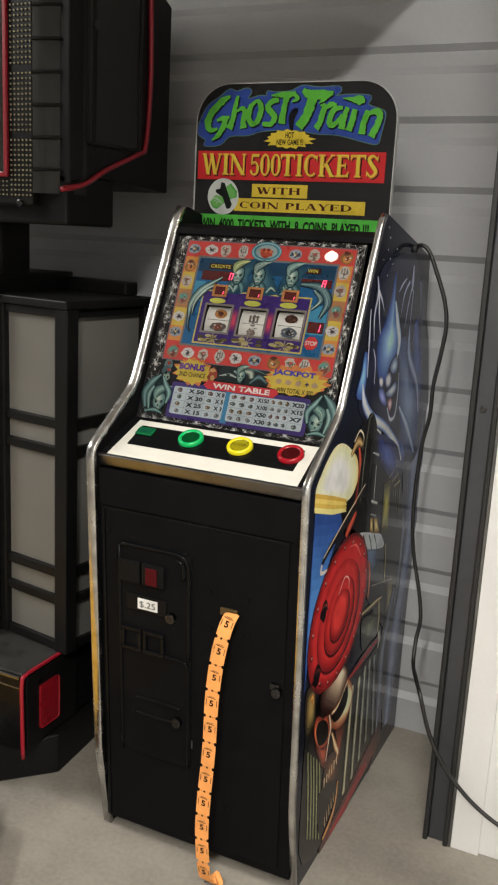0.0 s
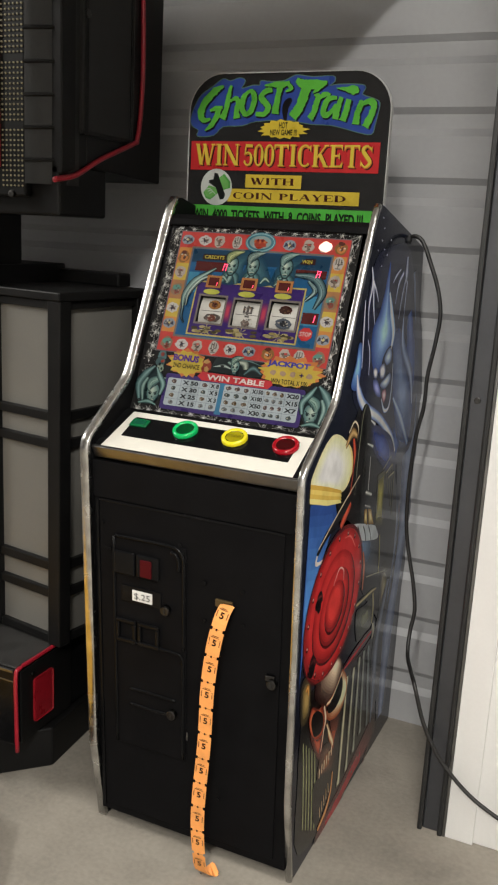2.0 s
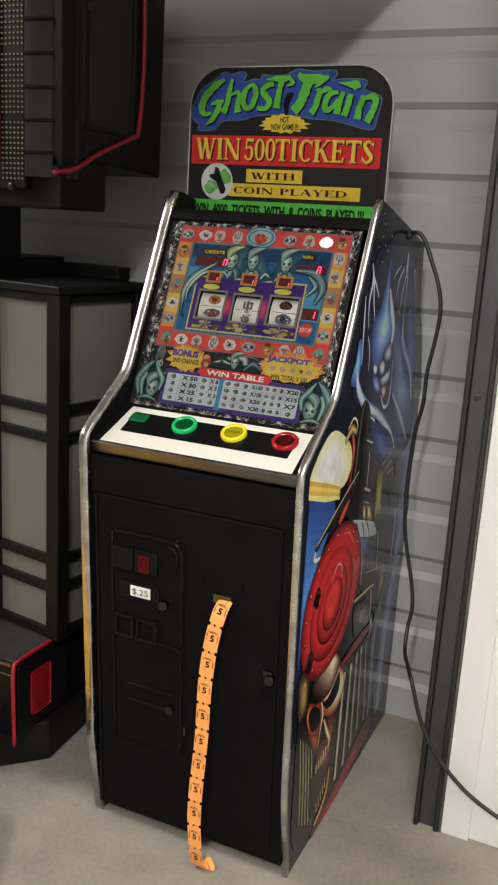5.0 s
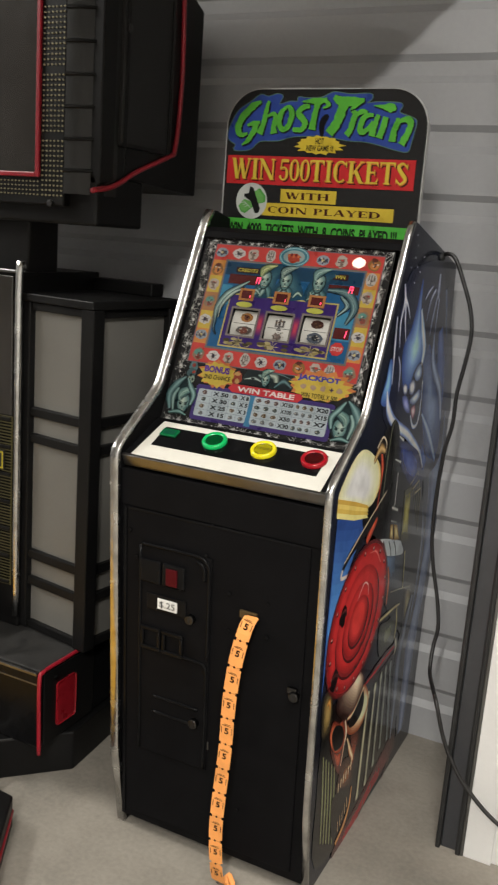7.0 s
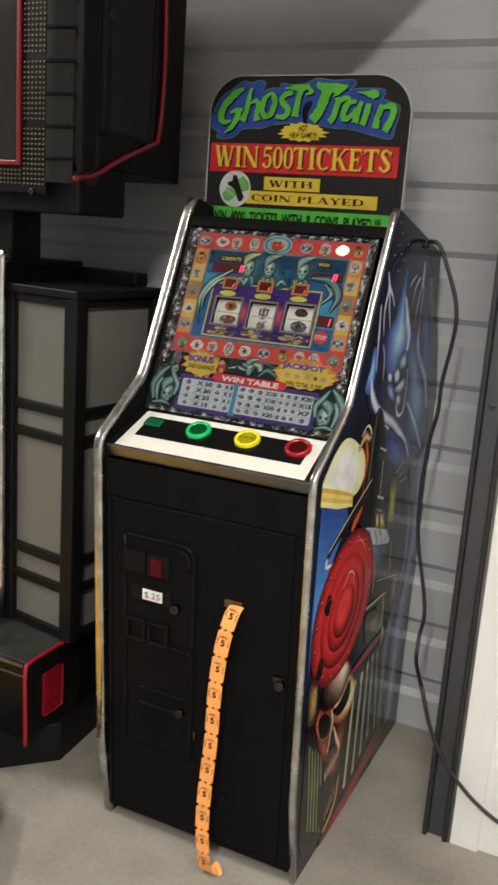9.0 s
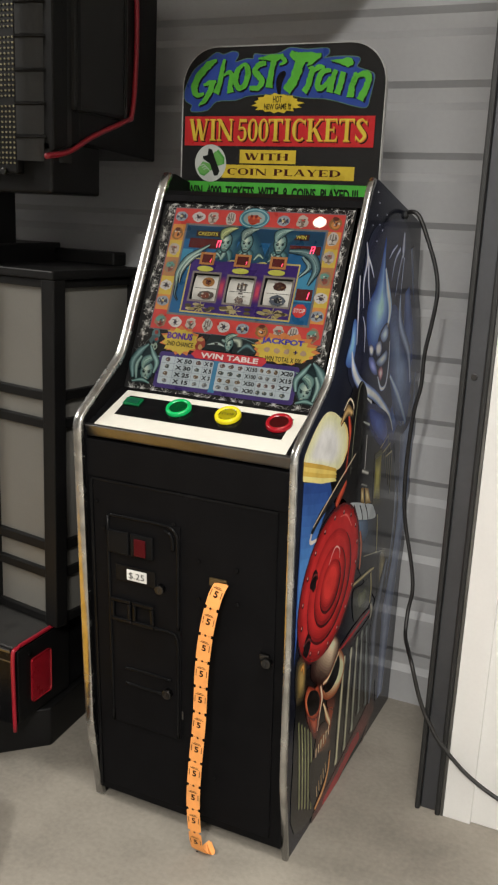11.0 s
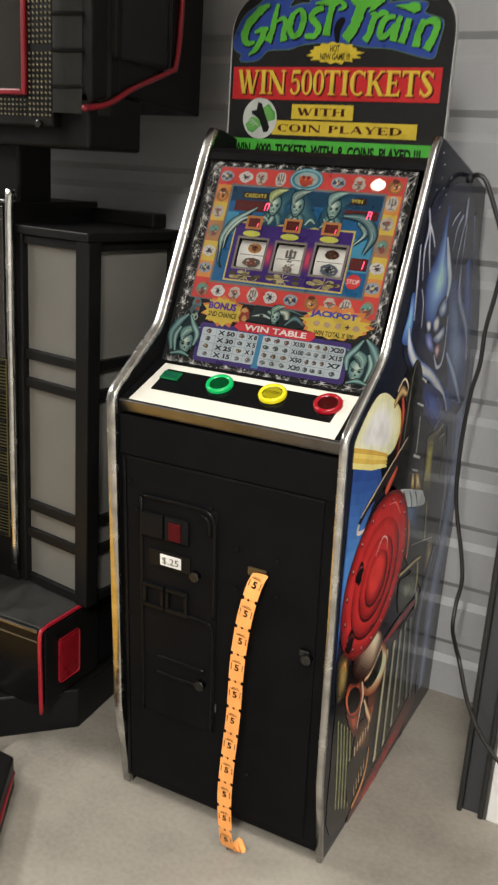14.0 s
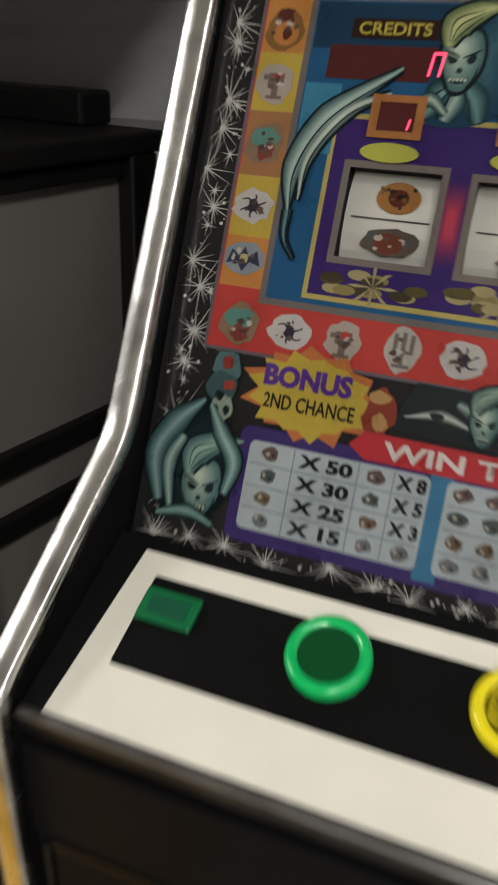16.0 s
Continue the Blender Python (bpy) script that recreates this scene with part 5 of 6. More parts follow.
soft_shape(X, "painted_smoke", smooth_poly([(339, 841), (414, 820), (509, 781), (556, 721), (507, 706), (419, 751), (359, 798)]), (22, 30, 78), (58, 84, 164), 5.2, 5)
# black funnel and bands
side("painted_funnel", [smooth_poly([(258, 700), (264, 800), (276, 866), (304, 886), (344, 856), (370, 780), (380, 694), (340, 680)])], (9, 9, 11), 6, "black painted funnel")
for p, w, k in (([(276, 712), (281, 800), (292, 868), (310, 884)], [3, 7, 6, 3], (140, 146, 116)), ([(322, 700), (326, 780), (330, 850)], [8, 16, 8], (52, 56, 50)), ([(366, 700), (364, 770)], [6, 6], (226, 226, 222)), ([(346, 846), (378, 832)], [6, 12], (206, 210, 206)), ([(334, 802), (376, 788)], [5, 11], (190, 196, 190)), ([(350, 700), (394, 684)], [12, 12], (186, 188, 180)), ([(352, 672), (392, 658)], [8, 10], (120, 122, 116))):
    soft_stroke(X, "painted_line", p, w, (22, 22, 22), k, 7, 4, 4)
for q in ([(352, 664), (370, 660), (382, 622), (356, 634)], [(376, 660), (402, 650), (428, 612), (390, 620)]):
    soft_shape(X, "painted_post", q, (120, 92, 40), (226, 200, 126), 7, 4)
soft_shape(X, "painted_post", [(430, 716), (484, 716), (500, 588), (440, 606)], (70, 66, 24), (178, 168, 66), 7, 5)
for k in range(5):
    soft_stroke(X, "painted_step", [(424 + 22 * k, 748 - 14 * k), (486 + 18 * k, 782 - 22 * k)], [7, 9], (40, 38, 28), (160, 152, 112), 4 + 0.6 * k, 3, 2)
    soft_stroke(X, "painted_step", [(486 + 18 * k, 782 - 22 * k), (496 + 18 * k, 690 - 24 * k)], [7, 5], (40, 38, 28), (130, 124, 92), 4.3 + 0.6 * k, 3, 2)
# machinery beside the boiler
soft_shape(X, "painted_cylinder", smooth_poly([(305, 619), (455, 577), (483, 521), (447, 490), (355, 511), (333, 570)]), (18, 22, 28), (86, 112, 142), 4, 7, (366, 584), 0.8)
side("painted_cylinder", [smooth_poly([(283, 651), (420, 612), (453, 595), (465, 568), (322, 609)])], (178, 186, 190), 5)
soft_stroke(X, "painted_line", [(314, 640), (330, 621), (339, 602)], [4, 4, 4], (60, 66, 72), (40, 44, 50), 5.8, 3, 3)
soft_stroke(X, "painted_line", [(354, 628), (370, 609), (380, 589)], [4, 4, 4], (60, 66, 72), (40, 44, 50), 5.8, 3, 3)
soft_stroke(X, "painted_line", [(391, 618), (408, 598), (418, 578)], [4, 4, 4], (60, 66, 72), (40, 44, 50), 5.8, 3, 3)
soft_stroke(X, "painted_pipe", [(370, 568), (385, 528), (386, 480)], [8, 20, 12], (70, 40, 26), (192, 110, 76), 6, 4, 6)
soft_stroke(X, "painted_pipe", [(340, 458), (402, 453), (459, 449), (494, 444)], [10, 12, 12, 8], (60, 54, 34), (186, 172, 122), 6.4, 4, 6)
soft_shape(X, "painted_post", smooth_poly([(356, 439), (415, 434), (477, 429), (494, 369), (435, 361), (378, 366)]), (30, 30, 22), (106, 108, 84), 5.4, 5, None, 0.75)
soft_stroke(X, "painted_pipe", [(473, 441), (485, 402), (483, 366)], [14, 18, 12], (60, 56, 34), (170, 160, 112), 6.2, 4, 6)
soft_shape(X, "painted_post", smooth_poly([(523, 477), (578, 472), (603, 364), (543, 349)]), (50, 46, 34), (154, 140, 100), 4.6, 5, None, 0.75)
soft_stroke(X, "painted_line", [(408, 500), (482, 483), (567, 462)], [4, 5, 4], (60, 58, 50), (150, 146, 126), 6, 3, 6)
soft_stroke(X, "painted_line", [(486, 570), (497, 517), (501, 476)], [8, 10, 6], (60, 56, 36), (190, 180, 124), 6, 4, 6)
# round red boiler front
BU, BV = 207, 518


def boiler(a, b, rgb, h, du=0, dv=0):
    side("boiler_ring", [oval(BU + du, BV + dv, a, b, 40, 14)], rgb, h)


side("boiler_rim", [oval(BU, BV, 166, 146, 40, 14)], (84, 16, 18), 8, "round red painted boiler front")
for k in range(5):
    boiler(162 - 5 * k, 142 - 5 * k, blend((120, 20, 22), (190, 32, 34), k / 4), 9 + 0.2 * k, 0.8 * k, 0.8 * k)
for base, r in ((10.4, 118), (12.6, 84), (14.8, 56)):
    boiler(r, r * 0.89, (84, 12, 16), base, -2, -8)
    boiler(r - 3, (r - 3) * 0.9, (134, 22, 26), base + 0.3, -4, -4)
    for k in range(4):
        boiler(r - 8 - 5 * k, (r - 8 - 5 * k) * 0.92, blend((160, 26, 28), (196, 36, 36) if r > 60 else (214, 48, 42), k / 3), base + 0.6 + 0.2 * k, -6, 1)
soft_stroke(X, "boiler_glint", [(186, 560), (214, 584), (240, 574), (246, 552)], [2, 6, 5, 2], (190, 60, 54), (246, 190, 180), 17, 3)
soft_stroke(X, "boiler_glint", [(232, 640), (270, 632), (306, 600)], [2, 6, 3], (196, 50, 46), (226, 110, 100), 17, 3)
for k in range(18):
    a = k * math.tau / 18
    u, v = BU + 147 * math.cos(a) * math.cos(0.24) - 128 * math.sin(a) * math.sin(0.24), BV + 147 * math.cos(a) * math.sin(0.24) + 128 * math.sin(a) * math.cos(0.24)
    side("rivet", [oval(u, v, 5, 5, 10)], (90, 14, 16), 17)
    side("rivet", [oval(u - 1, v + 1.5, 2.6, 2.6, 8)], (226, 150, 140), 17.4)
for u, v in ((110, 556), (96, 436)):
    side("boiler_hinge", [blob(u, v, 18, 20, rs, 0.25, 12)], (20, 12, 14), 17.5)
    soft_stroke(X, "boiler_hinge", [(u - 12, v + 8), (u + 8, v + 10), (u + 20, v - 4)], [6, 10, 4], (40, 14, 16), (110, 40, 40), 18, 3)
# lever
soft_stroke(X, "painted_lever", [(84, 652), (130, 676), (220, 700), (310, 742)], [10, 16, 20, 10], (10, 10, 12), (36, 34, 34), 7, 3)
side("painted_lever", stroke([(90, 662), (180, 700), (300, 746)], [3, 4, 3], 5), (196, 176, 150), 7.6)
side("painted_lever", stroke([(84, 652), (84, 636), (140, 630)], [7, 8, 4], 5), (206, 196, 186), 7.8)
# domed pale form with hollows
soft_shape(X, "painted_bone", smooth_poly([(143, 392), (184, 400), (218, 403), (254, 391), (288, 363), (292, 334), (266, 309), (226, 293), (176, 318), (133, 354), (130, 381)]), (34, 12, 10), (238, 216, 182), 8, 9, (251, 374), 0.86)
soft_stroke(X, "painted_bone", [(291, 336), (267, 320), (237, 305), (204, 307)], [10, 14, 14, 8], (130, 60, 34), (232, 206, 168), 9, 4, 6)
soft_shape(X, "painted_bone", smooth_poly([(293, 342), (327, 307), (332, 271), (311, 250), (278, 244), (227, 261), (202, 289), (233, 292), (262, 311), (278, 332)]), (140, 70, 38), (232, 214, 170), 8.6, 5, (318, 285), 0.5)
side("painted_hollow", [smooth_poly([(289, 328), (301, 301), (291, 279), (258, 270), (223, 279), (213, 295), (237, 305), (263, 322)])], (13, 8, 8), 9.4)
soft_shape(X, "painted_bone", smooth_poly([(120, 344), (157, 323), (186, 316), (209, 270), (198, 244), (159, 252), (122, 287), (106, 324)]), (96, 28, 16), (206, 112, 70), 8.8, 5, (125, 302), 0.5)
side("painted_hollow", [smooth_poly([(135, 326), (172, 308), (191, 280), (182, 260), (146, 269), (127, 292), (119, 317)])], (12, 8, 8), 9.8)
soft_shape(X, "painted_bone", smooth_poly([(119, 286), (161, 259), (190, 253), (200, 219), (185, 199), (158, 224)]), (70, 20, 14), (156, 72, 46), 8.5, 5, None, 0.75)
soft_stroke(X, "painted_bone", [(190, 311), (204, 278), (199, 256), (189, 213)], [8, 14, 9, 4], (120, 60, 40), (236, 216, 186), 10, 4, 6)
soft_stroke(X, "painted_bone", [(214, 260), (243, 217), (262, 191), (252, 177)], [7, 16, 14, 5], (130, 74, 44), (232, 206, 160), 10, 4, 6)
side("painted_hollow", [smooth_poly([(204, 260), (220, 247), (228, 225), (213, 218), (198, 229)])], (14, 8, 8), 10.6)
soft_shape(X, "painted_bone", smooth_poly([(233, 262), (293, 239), (287, 204), (277, 170), (272, 135), (246, 175), (261, 199)]), (60, 22, 14), (146, 66, 38), 8.2, 5, None, 0.75)
soft_shape(X, "painted_bone", smooth_poly([(201, 215), (254, 199), (279, 163), (276, 129), (202, 135), (179, 168)]), (40, 18, 12), (140, 90, 60), 8.4, 4, None, 0.75)
side("painted_hollow", [smooth_poly([(172, 158), (262, 129), (267, 78), (222, 53), (187, 49), (160, 125)])], (15, 12, 12), 8.6)
soft_stroke(X, "painted_peg", [(190, 174), (192, 153)], [11, 6], (80, 50, 34), (226, 202, 164), 10.8, 3, 3)
soft_stroke(X, "painted_peg", [(204, 176), (205, 156)], [11, 6], (80, 50, 34), (226, 202, 164), 10.8, 3, 3)
soft_stroke(X, "painted_peg", [(217, 179), (218, 158)], [11, 6], (80, 50, 34), (226, 202, 164), 10.8, 3, 3)
soft_stroke(X, "painted_peg", [(231, 181), (232, 160)], [11, 6], (80, 50, 34), (226, 202, 164), 10.8, 3, 3)
soft_stroke(X, "painted_peg", [(244, 183), (246, 162)], [11, 6], (80, 50, 34), (226, 202, 164), 10.8, 3, 3)
soft_stroke(X, "painted_peg", [(258, 186), (260, 165)], [11, 6], (80, 50, 34), (226, 202, 164), 10.8, 3, 3)
soft_stroke(X, "painted_peg", [(216, 49), (209, 77)], [7, 3], (70, 44, 24), (206, 180, 136), 10.8, 3, 3)
soft_stroke(X, "painted_peg", [(227, 56), (220, 84)], [7, 3], (70, 44, 24), (206, 180, 136), 10.8, 3, 3)
soft_stroke(X, "painted_peg", [(238, 63), (231, 91)], [7, 3], (70, 44, 24), (206, 180, 136), 10.8, 3, 3)
soft_stroke(X, "painted_peg", [(249, 71), (242, 99)], [7, 3], (70, 44, 24), (206, 180, 136), 10.8, 3, 3)
soft_stroke(X, "painted_peg", [(261, 78), (253, 106)], [7, 3], (70, 44, 24), (206, 180, 136), 10.8, 3, 3)
soft_stroke(X, "painted_bone", [(279, 117), (275, 73), (251, 42), (208, 25)], [8, 16, 22, 14], (90, 44, 20), (222, 162, 92), 10, 5, 6)
# pale posts under the red rail
soft_stroke(X, "painted_bar", [(330, 308), (330, 291), (330, 276), (329, 184), (328, 82), (328, 69), (328, 56)], [22, 34, 18, 29, 22, 34, 30], (30, 30, 22), (206, 202, 166), 6.4, 6, 3)
soft_stroke(X, "painted_bar", [(374, 308), (375, 292), (375, 277), (377, 187), (379, 87), (379, 74), (379, 61)], [22, 34, 18, 29, 22, 34, 30], (30, 30, 22), (184, 184, 157), 6.4, 6, 3)
soft_stroke(X, "painted_bar", [(411, 316), (412, 300), (413, 286), (418, 200), (423, 105), (424, 93), (425, 81)], [22, 34, 18, 29, 22, 34, 30], (30, 30, 22), (163, 166, 148), 6.4, 6, 3)
soft_stroke(X, "painted_bar", [(442, 318), (444, 303), (446, 291), (455, 213), (465, 126), (466, 115), (467, 104)], [22, 34, 18, 29, 22, 34, 30], (30, 30, 22), (142, 148, 139), 6.4, 6, 3)
soft_stroke(X, "painted_bar", [(476, 314), (479, 299), (482, 287), (498, 208), (516, 119), (518, 108), (520, 96)], [22, 34, 18, 29, 22, 34, 30], (30, 30, 22), (120, 130, 130), 6.4, 6, 3)
soft_stroke(X, "painted_bar", [(84, 289), (101, 197), (116, 86)], [8, 13, 11], (24, 24, 14), (134, 138, 96), 5, 5, 4)
soft_stroke(X, "painted_bar", [(101, 275), (118, 188), (133, 75)], [8, 13, 11], (24, 24, 14), (134, 138, 96), 5, 5, 4)
soft_stroke(X, "painted_bar", [(118, 261), (134, 178), (150, 64)], [8, 13, 11], (24, 24, 14), (134, 138, 96), 5, 5, 4)
soft_stroke(X, "painted_bar", [(136, 247), (151, 167), (168, 52)], [8, 13, 11], (24, 24, 14), (134, 138, 96), 5, 5, 4)
soft_stroke(X, "painted_bar", [(154, 232), (169, 157), (186, 40)], [8, 13, 11], (24, 24, 14), (134, 138, 96), 5, 5, 4)
soft_shape(X, "painted_plate", smooth_poly([(52, 420), (96, 419), (109, 368), (102, 332), (65, 334)]), (40, 34, 22), (156, 130, 74), 7, 6, None, 0.75)
soft_stroke(X, "painted_plate", [(76, 396), (86, 400), (93, 381)], [6, 12, 5], (110, 60, 24), (226, 160, 70), 8, 3, 6)
soft_stroke(X, "painted_rail", [(298, 338), (363, 340), (431, 344), (489, 344)], [14, 26, 26, 18], (60, 10, 14), (152, 34, 40), 7.4, 5, 4)
soft_stroke(X, "painted_bar", [(492, 362), (503, 338), (495, 322)], [14, 30, 10], (50, 46, 38), (176, 170, 146), 7.8, 5, 4)
soft_shape(X, "painted_rail", smooth_poly([(194, 14), (266, 32), (352, 47), (463, 74), (562, 89), (594, 39), (476, 23), (346, -5), (267, -52), (215, -27)]), (64, 14, 18), (146, 36, 42), 6.8, 5, (362, 6), 0.45)
soft_stroke(X, "painted_rail", [(414, -19), (504, -3), (562, 27)], [2, 5, 3], (80, 50, 44), (160, 126, 112), 7.6, 3, 6)
soft_stroke(X, "painted_smoke", [(596, 430), (563, 358), (541, 284), (549, 195), (550, 84)], [30, 64, 70, 60, 14], (34, 38, 48), (112, 120, 136), 6.2, 7, 6)
for u, v in ((318, 1226), (330, 1208), (322, 1186), (340, 1170), (360, 1160), (300, 1168), (330, 1140), (380, 1188)):
    side("painted_star", [oval(u, v, 1.8, 1.8, 8)], (200, 200, 206), 3)

# ---- strip of tickets hanging from the slot to the floor ----
strip = tagged(empty("ticket_strip", (0, 0, 0)), "strip of orange paper tickets hanging to the floor", "tickets")
PTS = [(-0.607, 1.222, 0.556), (-0.607, 1.209, 0.553), (-0.611, 1.198, 0.533), (-0.619, 1.190, 0.48), (-0.626, 1.189, 0.40), (-0.627, 1.188, 0.30), (-0.633, 1.189, 0.20), (-0.635, 1.190, 0.13), (-0.632, 1.194, 0.065), (-0.630, 1.206, 0.016), (-0.622, 1.224, 0.0035), (-0.611, 1.234, 0.010)]
line = smooth_line(PTS, 14)
cum = [0.0]
for a, b in zip(line, line[1:]):
    cum.append(cum[-1] + (b - a).length)


def strip_at(s):
    for i in range(len(cum) - 1):
        if cum[i + 1] >= s:
            f = (s - cum[i]) / max(cum[i + 1] - cum[i], 1e-9)
            return line[i].lerp(line[i + 1], f), (line[i + 1] - line[i]).normalized()
    return line[-1], (line[-1] - line[-2]).normalized()


TL = 0.0508
n_t = int(cum[-1] / TL) + 1
for k in range(n_t):
    s0 = k * TL + 0.004
    s1 = min(s0 + TL - 0.0004, cum[-1] - 0.0005)
    if s1 - s0 < 0.008:
        continue
    bm = bmesh.new()
    rows = []
    for f, w in ((0, 0.0098), (0.05, 0.0098), (0.062, 0.0136), (0.25, 0.0136), (0.5, 0.0136), (0.75, 0.0136), (0.938, 0.0136), (0.95, 0.0098), (1, 0.0098)):
        p, t = strip_at(s0 + (s1 - s0) * f)
        side_v = Vector((1, 0.05 * math.sin(k), 0)) - t * t.dot(Vector((1, 0.05 * math.sin(k), 0)))
        side_v.normalize()
        nn = t.cross(side_v).normalized() * 0.00012
        rows.append([bm.verts.new(p - side_v * w + nn), bm.verts.new(p + side_v * w + nn), bm.verts.new(p + side_v * w - nn), bm.verts.new(p - side_v * w - nn)])
    for r0, r1 in zip(rows, rows[1:]):
        for j in range(4):
            bm.faces.new((r0[j], r0[(j + 1) % 4], r1[(j + 1) % 4], r1[j]))
    tk = part("ticket", bm, M["ticket"], strip)
    p, t = strip_at((s0 + s1) / 2)
    sv = (Vector((1, 0, 0)) - t * t.x).normalized()
    up = -t
    sf = Surface(tk, p, sv, up)
    if sf.n.y > 0 and abs(sf.n.y) > 0.3:
        sf.n = -sf.n
    sf.o = sf.o + sf.n * 0.0004
    if s1 - s0 > 0.04:
        sf.text("5", 0, 1, 8, 12, ink(40, 26, 18), 2, 0.03, name="number")
        sf.shapes("print_bar", [rect(-9.5, 11 - 3 * j, -9.5 + (9, 6, 8)[j % 3], 12 - 3 * j) for j in range(1)] + [rect(-6, 13, 6, 14), rect(-8, 10.5, 8, 11.6), rect(-11, -4, -9.6, 8), rect(9.6, -4, 11, 8)], ink(120, 76, 44), 1)
        sf.shapes("punched_dot", [oval(0, -25, 2.1, 2.1, 10)], ink(40, 12, 10), 3)

# ---- power cable ----
CAB = [(-0.478, 1.715, 1.189), (-0.462, 1.702, 1.197), (-0.444, 1.70, 1.188), (-0.423, 1.70, 1.145), (-0.402, 1.70, 1.091), (-0.394, 1.70, 1.042), (-0.399, 1.70, 0.985), (-0.408, 1.70, 0.92), (-0.409, 1.70, 0.857), (-0.419, 1.70, 0.796), (-0.424, 1.70, 0.70), (-0.422, 1.70, 0.611), (-0.413, 1.70, 0.549), (-0.392, 1.69, 0.475), (-0.381, 1.68, 0.42), (-0.384, 1.67, 0.375), (-0.378, 1.64, 0.335), (-0.355, 1.58, 0.33), (-0.335, 1.535, 0.325), (-0.311, 1.53, 0.257), (-0.285, 1.528, 0.208), (-0.252, 1.525, 0.168), (-0.19, 1.52, 0.121), (-0.10, 1.515, 0.085), (0.05, 1.50, 0.045), (0.30, 1.49, 0.012), (0.7, 1.47, 0.006)]
tagged(part("power_cable", sweep(CAB, 0.0042, 10), M["cable"], smooth=True), "black power cable hanging from the machine to the wall", "cable")
part("cable_gland", cyl((RIGHT + 0.004, 0.50, 1.190), (1, 0, 0), 0.008, 0.012, 16, 0.002), M["rubber"], machine)

# ---- the large cabinet beside it ----
platform = tagged(empty("game_platform", (-1.108, 1.262, 0)), "black foot platform with red edge trim and a red reflector", "platform")
part("plinth", extrude_plan([(-0.9, -0.022), (-0.10, -0.022), (0.02, 0.10), (0.005, 0.30), (-0.9, 0.30)], 0.0, 0.095, 0.004), M["black_plastic"], platform)
part("body", box(-0.9, 0.0, 0.0, 0.30, 0.096, 0.272, 0.006), M["black_gloss"], platform)
part("top_plate", box(-0.9, -0.004, 0.006, 0.30, 0.272, 0.278, 0.002), material("dark_rubber_tread", (0.022, 0.021, 0.02), 0.55, vary=0.25, scale=30), platform)
part("front_edge", box(-0.9, -0.006, -0.003, 0.004, 0.268, 0.274, 0.001), M["brushed"], platform, "thin bright edge")
part("front_line", box(-0.9, -0.006, -0.0015, 0.002, 0.246, 0.249, 0.0005), M["brushed"], platform)
part("red_trim", sweep([(0.002, 0.0, 0.085), (0.002, -0.002, 0.18), (0.002, -0.002, 0.262), (0.002, 0.012, 0.276), (0.002, 0.08, 0.277), (0.002, 0.188, 0.277)], 0.0045, 8), M["red_trim"], platform, "red edge trim", smooth=True)
part("front_block", box(-0.9, -0.128, -0.096, -0.024, 0.0, 0.092, 0.003), M["black_plastic"], platform)
part("metal_edge", box(-0.136, -0.125, -0.096, -0.026, 0.086, 0.0955, 0.0015), material("worn_bare_steel", (0.42, 0.41, 0.38), 0.45, metal=0.6, vary=0.2, scale=40), platform, "worn bright steel edge")
part("bolt", cyl((-0.126, -0.06, 0.05), (1, 0, 0), 0.005, 0.006, 10, 0.001), M["lock"], platform)
part("plinth_edge", sweep([(-0.122, -0.022, 0.0955), (-0.10, -0.020, 0.0957), (-0.06, 0.02, 0.0957)], 0.0014, 6), M["brushed"], platform)
part("side_plate", box(0.0, 0.004, 0.012, 0.188, 0.10, 0.268, 0.0015), M["black_plastic"], platform)
part("reflector", box(0.003, 0.0075, 0.052, 0.118, 0.13, 0.232, 0.006), material("red_reflector_plastic", (0.22, 0.006, 0.012), 0.3, vary=0.1, scale=60, fine=800), platform, "square red reflector")
part("screw", cyl((0.006, 0.05, 0.246), (1, 0, 0), 0.004, 0.004, 10), M["lock"], platform)

cabinet = tagged(empty("game_cabinet", (-1.29, 1.40, 0.279)), "black game cabinet with a chrome edge, speaker mesh and yellow sign", "game cabinet")
part("body", box(-0.75, 0.0, 0.004, 0.28, 0.0, 0.815, 0.003), M["black_plastic"], cabinet)
part("chrome_edge", sweep([(-0.004, 0.0, 0.03), (-0.004, 0.0, 0.40), (-0.004, 0.0, 0.80), (-0.004, 0.012, 0.822)], 0.0085, 12), M["chrome"], cabinet, "chrome corner edge", smooth=True)
part("top_edge", box(-0.75, -0.012, -0.004, 0.006, 0.812, 0.819, 0.002), M["brushed"], cabinet)
part("upper_panel", box(-0.75, -0.02, -0.002, 0.004, 0.50, 0.806, 0.002), M["screen"], cabinet, "dark glossy front panel")
part("speaker_panel", box(-0.75, -0.02, 0.0, 0.004, 0.10, 0.498, 0.001), M["mesh"], cabinet, "black speaker mesh panel")
lines = bmesh.new()
for k in range(56):
    z = 0.108 + 0.007 * k
    add_box(lines, -0.75, -0.022, -0.0022, 0.0, z, z + 0.0032)
tagged(part("mesh_wire", lines, M["black_gloss"], cabinet), kind="stuff")
for k in range(7):
    part("mesh_rib", box(-0.75, -0.021, -0.006, -0.001, 0.105 + 0.064 * k, 0.112 + 0.064 * k, 0.001), M["black_plastic"], cabinet)
for k in range(5):
    part("mesh_rib", box(-0.082 - 0.15 * k, -0.074 - 0.15 * k, -0.0065, -0.001, 0.10, 0.498, 0.001), M["black_plastic"], cabinet)
sign = part("sign", box(-0.42, -0.035, -0.009, -0.004, 0.376, 0.420, 0.001), material("black_sign_plate", (0.02, 0.018, 0.012), 0.35), cabinet, "black sign plate with a yellow outline")
